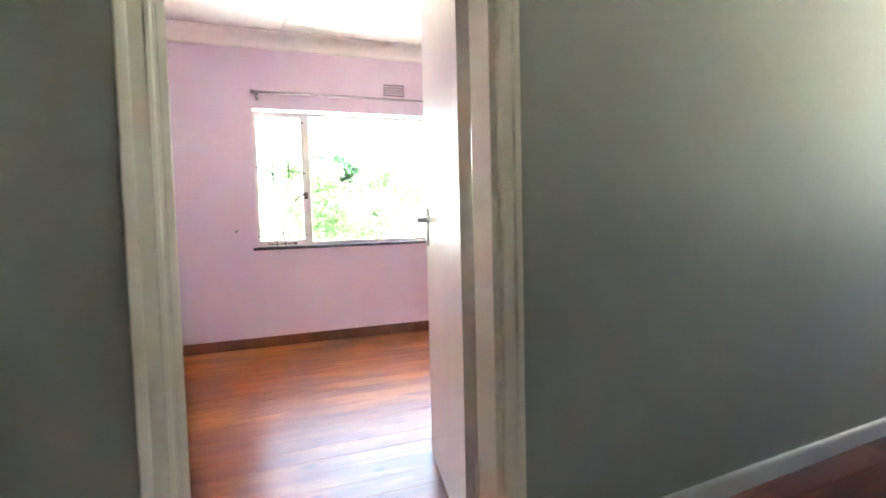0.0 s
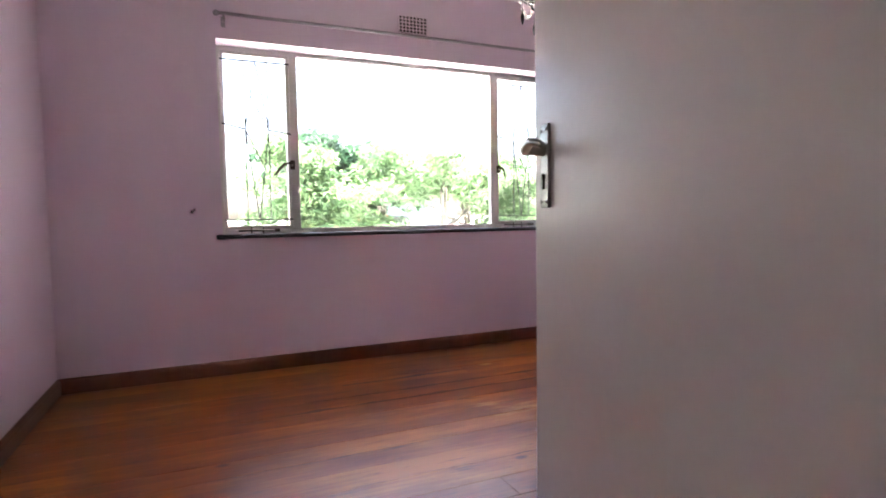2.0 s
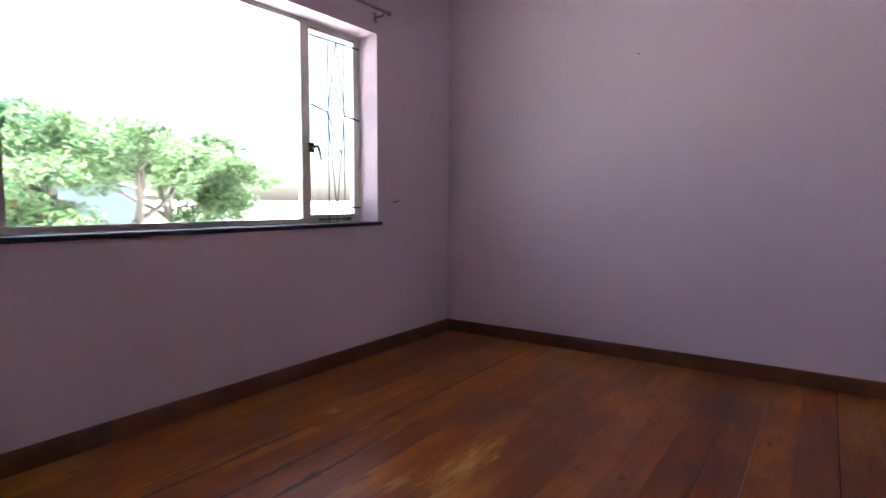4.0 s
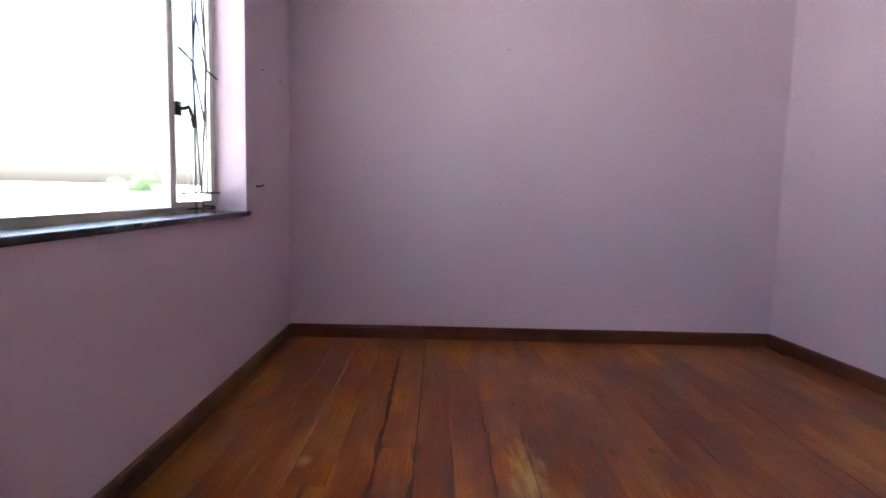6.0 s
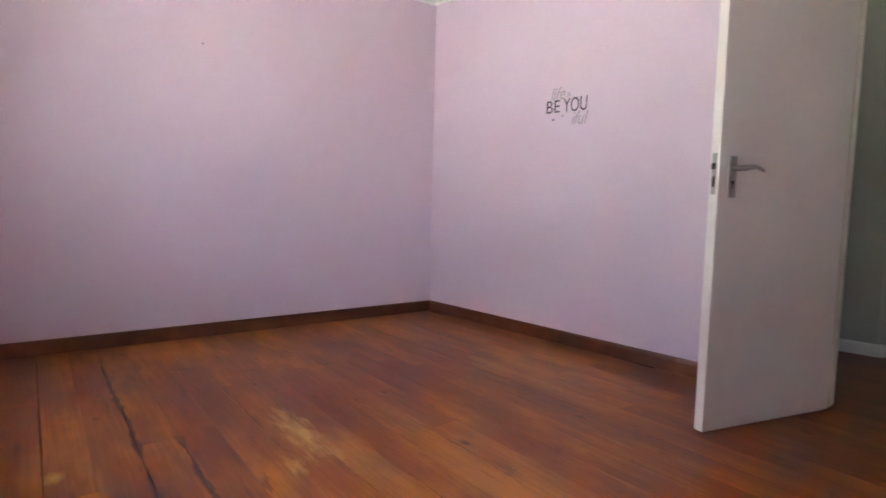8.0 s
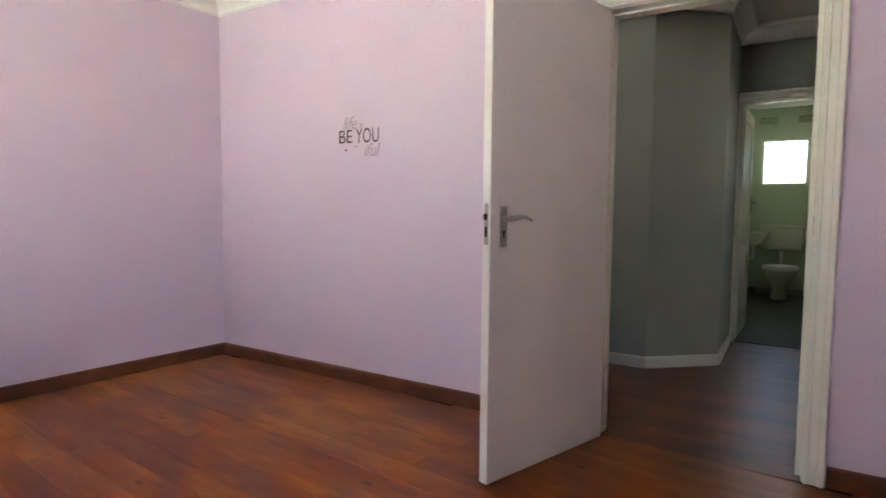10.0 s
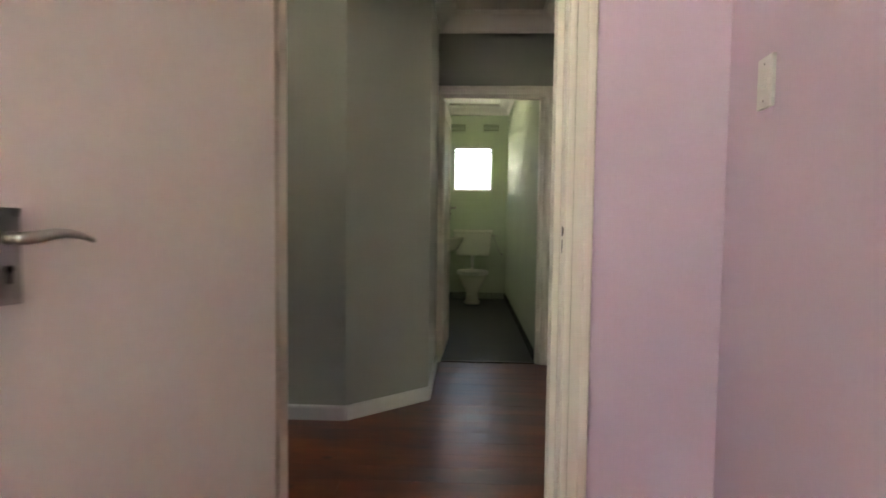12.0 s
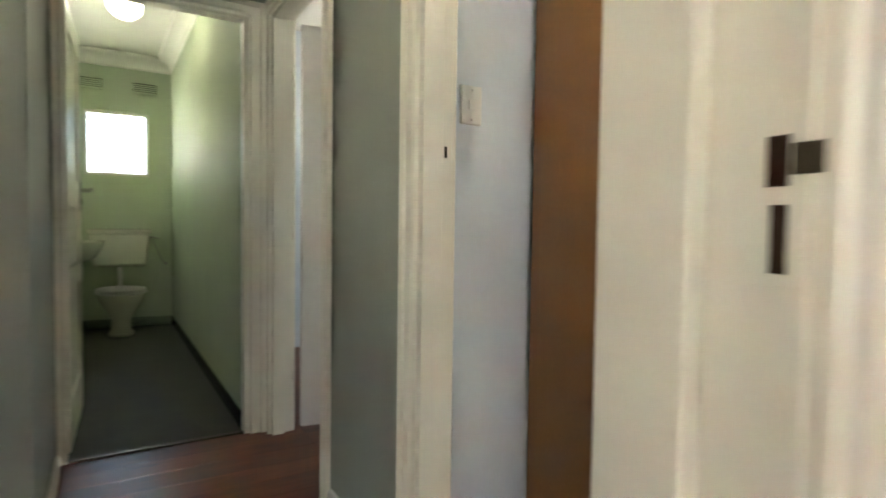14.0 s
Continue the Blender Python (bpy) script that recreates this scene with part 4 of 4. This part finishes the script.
def limb(rng, p, d, length, r0, depth, out, tips):
    pts, rad, q, n = [p.copy()], [r0], p.copy(), 5
    for k in range(n):
        d = (d + Vector((rng.uniform(-0.22, 0.22), rng.uniform(-0.22, 0.22), rng.uniform(-0.08, 0.16)))).normalized()
        q = q + d * (length / n)
        pts.append(q.copy())
        rad.append(r0 * (1 - 0.5 * (k + 1) / n))
    tube(pts, rad, 8, out)
    if depth == 0:
        tips.append(q)
        return
    for k in range(3):
        nd = (d + Vector((rng.uniform(-0.9, 0.9), rng.uniform(-0.9, 0.9), rng.uniform(-0.15, 0.45)))).normalized()
        limb(rng, q, nd, length * 0.72, rad[-1] * 0.8, depth - 1, out, tips)


def tree(x, y, seed, height, lean, mat, label, crown, clumps, count=5000, size=0.07, flowers=0):
    """crown: centre and radii of the crown as a whole, from the tree's foot; it is filled with uneven clumps of leaves."""
    rng = random.Random(seed)
    t = thing("tree", pose(x, y, -0.65), label, "tree")
    bm, tips = bmesh.new(), []
    limb(rng, Vector((0, 0, -0.05)), Vector((lean[0], lean[1], 1)).normalized(), height * 0.38, height * 0.045, 2, bm, tips)
    part("trunk", bm, BARK, t)
    (cx, cy, cz), (rx, ry, rz) = crown
    blobs = [(tuple(p), (0.35, 0.35, 0.22)) for p in tips]
    for _ in range(clumps):
        d = Vector((rng.gauss(0, 1), rng.gauss(0, 1), rng.gauss(0, 1))).normalized() * rng.random() ** 0.4
        r = rng.uniform(0.22, 0.55)
        blobs.append(((cx + d.x * rx, cy + d.y * ry, cz + d.z * rz), (r, r, r * rng.uniform(0.45, 0.75))))
    me = leaf_cloud(rng, blobs, count, size)
    me.materials.append(mat)
    cr = new("crown", me)
    cr.parent = t
    tagged(cr, kind="stuff")
    if flowers:
        me = leaf_cloud(rng, blobs, flowers, 0.05)
        me.materials.append(FLOWER)
        fl = new("blossom", me)
        fl.parent = t
        tagged(fl, kind="stuff")


tree(4.0, 13.2, 3, 4.4, (-0.2, 0.0), LEAFDARK, "dense dark green tree behind the yard", ((-0.2, 0.2, 2.35), (1.5, 1.0, 1.35)), 46, 15000, 0.085)
tree(2.5, 11.3, 5, 3.6, (-0.15, -0.1), LEAFLIGHT, "light green tree with orange blossom and pale limbs", ((-0.1, 0.0, 2.0), (1.0, 0.8, 1.2)), 26, 7500, 0.07, 120)
tree(5.1, 11.6, 8, 3.9, (0.5, -0.1), LEAFLIGHT, "light green feathery tree with a leaning trunk", ((0.4, 0.0, 2.45), (1.9, 0.9, 0.55)), 38, 11000, 0.07, 90)
tree(7.5, 12.6, 11, 3.6, (-0.35, 0.1), LEAFLIGHT, "light green tree beside the pale outbuilding", ((0.4, 0.0, 2.0), (1.5, 0.8, 1.0)), 36, 10000, 0.075, 20)
tree(3.7, 10.6, 14, 2.7, (0.2, 0.1), LEAFLIGHT, "low light green shrub-like tree under the dark tree", ((0.2, 0.0, 1.15), (0.8, 0.6, 0.6)), 14, 3500, 0.07, 40)
tree(35.7, 21.5, 21, 1.9, (0.1, 0.0), LEAFLIGHT, "distant round green bush beyond the yard", ((0.0, 0.0, 1.5), (1.4, 1.4, 0.6)), 16, 2500, 0.12)
lw = thing("low_wall", pose(22.8, 14.6, -0.65, 0, 0, 118), "distant low grey garden wall with a coping", "wall")
part("body", box(-1.2, 1.2, -0.1, 0.1, 0.0, 1.25, 0.01), BLUEPLASTER, lw)
part("coping", box(-1.25, 1.25, -0.14, 0.14, 1.25, 1.33, 0.015), BLUEPLASTER, lw)
ho = thing("house", pose(6.6, 19.5, -1.0, 0, 0, -12), "pale blue outbuilding with a low gable roof", "house")
bm = prism([(-2.6, -2.0), (2.6, -2.0), (2.6, 2.5), (-2.6, 2.5)], 0, 2.2)
part("wall", bm, HOUSEPAINT, ho)
gb = bmesh.new()
pv = [gb.verts.new(c) for c in ((-2.6, -2.0, 2.2), (2.6, -2.0, 2.2), (0, -2.0, 3.0), (-2.6, -1.9, 2.2), (2.6, -1.9, 2.2), (0, -1.9, 3.0))]
for f in ((0, 1, 2), (5, 4, 3), (0, 3, 4, 1), (1, 4, 5, 2), (2, 5, 3, 0)):
    gb.faces.new([pv[i] for i in f])
part("gable", gb, HOUSEPAINT, ho)
for s in (-1, 1):
    rb = bmesh.new()
    a = [rb.verts.new(c) for c in ((0, -2.25, 3.03), (s * 2.9, -2.25, 2.13), (s * 2.9, 2.6, 2.13), (0, 2.6, 3.03), (0, -2.25, 3.10), (s * 2.9, -2.25, 2.20), (s * 2.9, 2.6, 2.20), (0, 2.6, 3.10))]
    for f in ((0, 1, 2, 3), (7, 6, 5, 4), (0, 4, 5, 1), (1, 5, 6, 2), (2, 6, 7, 3), (3, 7, 4, 0)):
        rb.faces.new([a[i] for i in f])
    bmesh.ops.recalc_face_normals(rb, faces=rb.faces[:])
    part("roof", rb, ROOFGREY, ho)
hwn = part("window", box(-0.1, 1.0, -2.03, -1.99, 1.35, 1.95), SLATE, ho)
part("frame", box(-0.16, 1.06, -2.05, -2.02, 1.29, 1.35), HOUSEPAINT, hwn)
part("frame", box(0.42, 0.48, -2.05, -2.028, 1.35, 1.95), HOUSEPAINT, hwn)
part("door", box(-2.3, -1.4, -2.03, -1.99, 0.0, 1.9), SLATE, ho)

# ---------------------------------------------------------------- floors, board by board
fl = solid("floor", prism([(-0.1, 0.0), (4.2, 0.3), (4.2, 3.75), (-0.1, 3.75)], -0.06, -0.006), DARKHOLE, "varnished orange pine boards in the bedroom", "floor", None, "structure")
fh = solid("floor_hall", prism([(-3.3, -4.5), (0.0, -4.5), (0.0, -2.72), (4.7, -2.72), (4.7, -0.0), (-0.1, -0.0), (-0.1, 2.6), (-3.3, 2.6)], -0.07, -0.012), DARKHOLE, "dark red-brown boards in the hall", "floor", HM, "structure")
ft = solid("floor_toilet", prism([(0.05, -6.2), (1.15, -6.2), (1.15, -2.70), (0.05, -2.70)], -0.05, 0.0), TILEFLOOR, "dark green-grey vinyl floor in the toilet", "floor", HM, "structure")
part("threshold", box(TU0 - 0.02, TU1 + 0.02, -2.705, -2.675, -0.004, 0.006, 0.003), BRONZE, ft, "dark worn metal threshold strip")


def board(parent, x0, x1, y0, y1, top, mat, rng):
    ob = part("plank", plank_bm(x1 - x0, y1 - y0, rng.uniform(0, 0.0006)), mat, parent, m=pose(x0, y0, top))
    return ob


def plank_bm(length, width, drop):
    bm = bmesh.new()
    c = 0.0007
    lo = [bm.verts.new((x, y, -0.005)) for x, y in ((0.0004, 0.0004), (length - 0.0004, 0.0004), (length - 0.0004, width - 0.0004), (0.0004, width - 0.0004))]
    mid = [bm.verts.new((v.co.x, v.co.y, -c - drop)) for v in lo]
    hi = [bm.verts.new((x, y, -drop)) for x, y in ((c, c), (length - c, c), (length - c, width - c), (c, width - c))]
    for a, b in ((lo, mid), (mid, hi)):
        for i in range(4):
            j = (i + 1) % 4
            bm.faces.new((a[i], a[j], b[j], b[i]))
    bm.faces.new(hi)
    return bm


rng = random.Random(4)
PW = 0.1405
OPEN = {6: 0.001, 7: 0.002, 15: 0.002, 18: 0.003, 4: 0.002, 10: 0.002}
row = 0
y = 3.683
while y > 0.02:
    y0 = y - PW
    xmax = min(4.12, (y0 + 0.1 - 0.112) / 0.077)
    x = -0.02
    first = True
    while x < xmax - 0.02:
        x1 = x + (rng.uniform(1.6, 4.6) if first else rng.uniform(2.2, 4.2))
        first = False
        if xmax - x1 < 0.5:
            x1 = xmax
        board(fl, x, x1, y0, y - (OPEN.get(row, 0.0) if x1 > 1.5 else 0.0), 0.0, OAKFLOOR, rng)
        x = x1
    y = y0
    row += 1
v = 0.0
while v > -2.69:
    v0 = max(v - PW, -2.69)
    xa, xb = (-0.1, 4.6) if v0 > -1.5 else (-0.12, 0.96)
    if -1.5 >= v0 > -1.80:
        xb = 1.34
    x = xa
    while x < xb - 0.02:
        x1 = min(xb, x + rng.uniform(1.2, 3.6))
        if xb - x1 < 0.4:
            x1 = xb
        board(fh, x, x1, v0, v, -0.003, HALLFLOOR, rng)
        x = x1
    v = v0
v = 2.5
while v > -4.4:
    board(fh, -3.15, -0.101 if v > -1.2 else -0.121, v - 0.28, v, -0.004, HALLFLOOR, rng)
    v -= 0.28
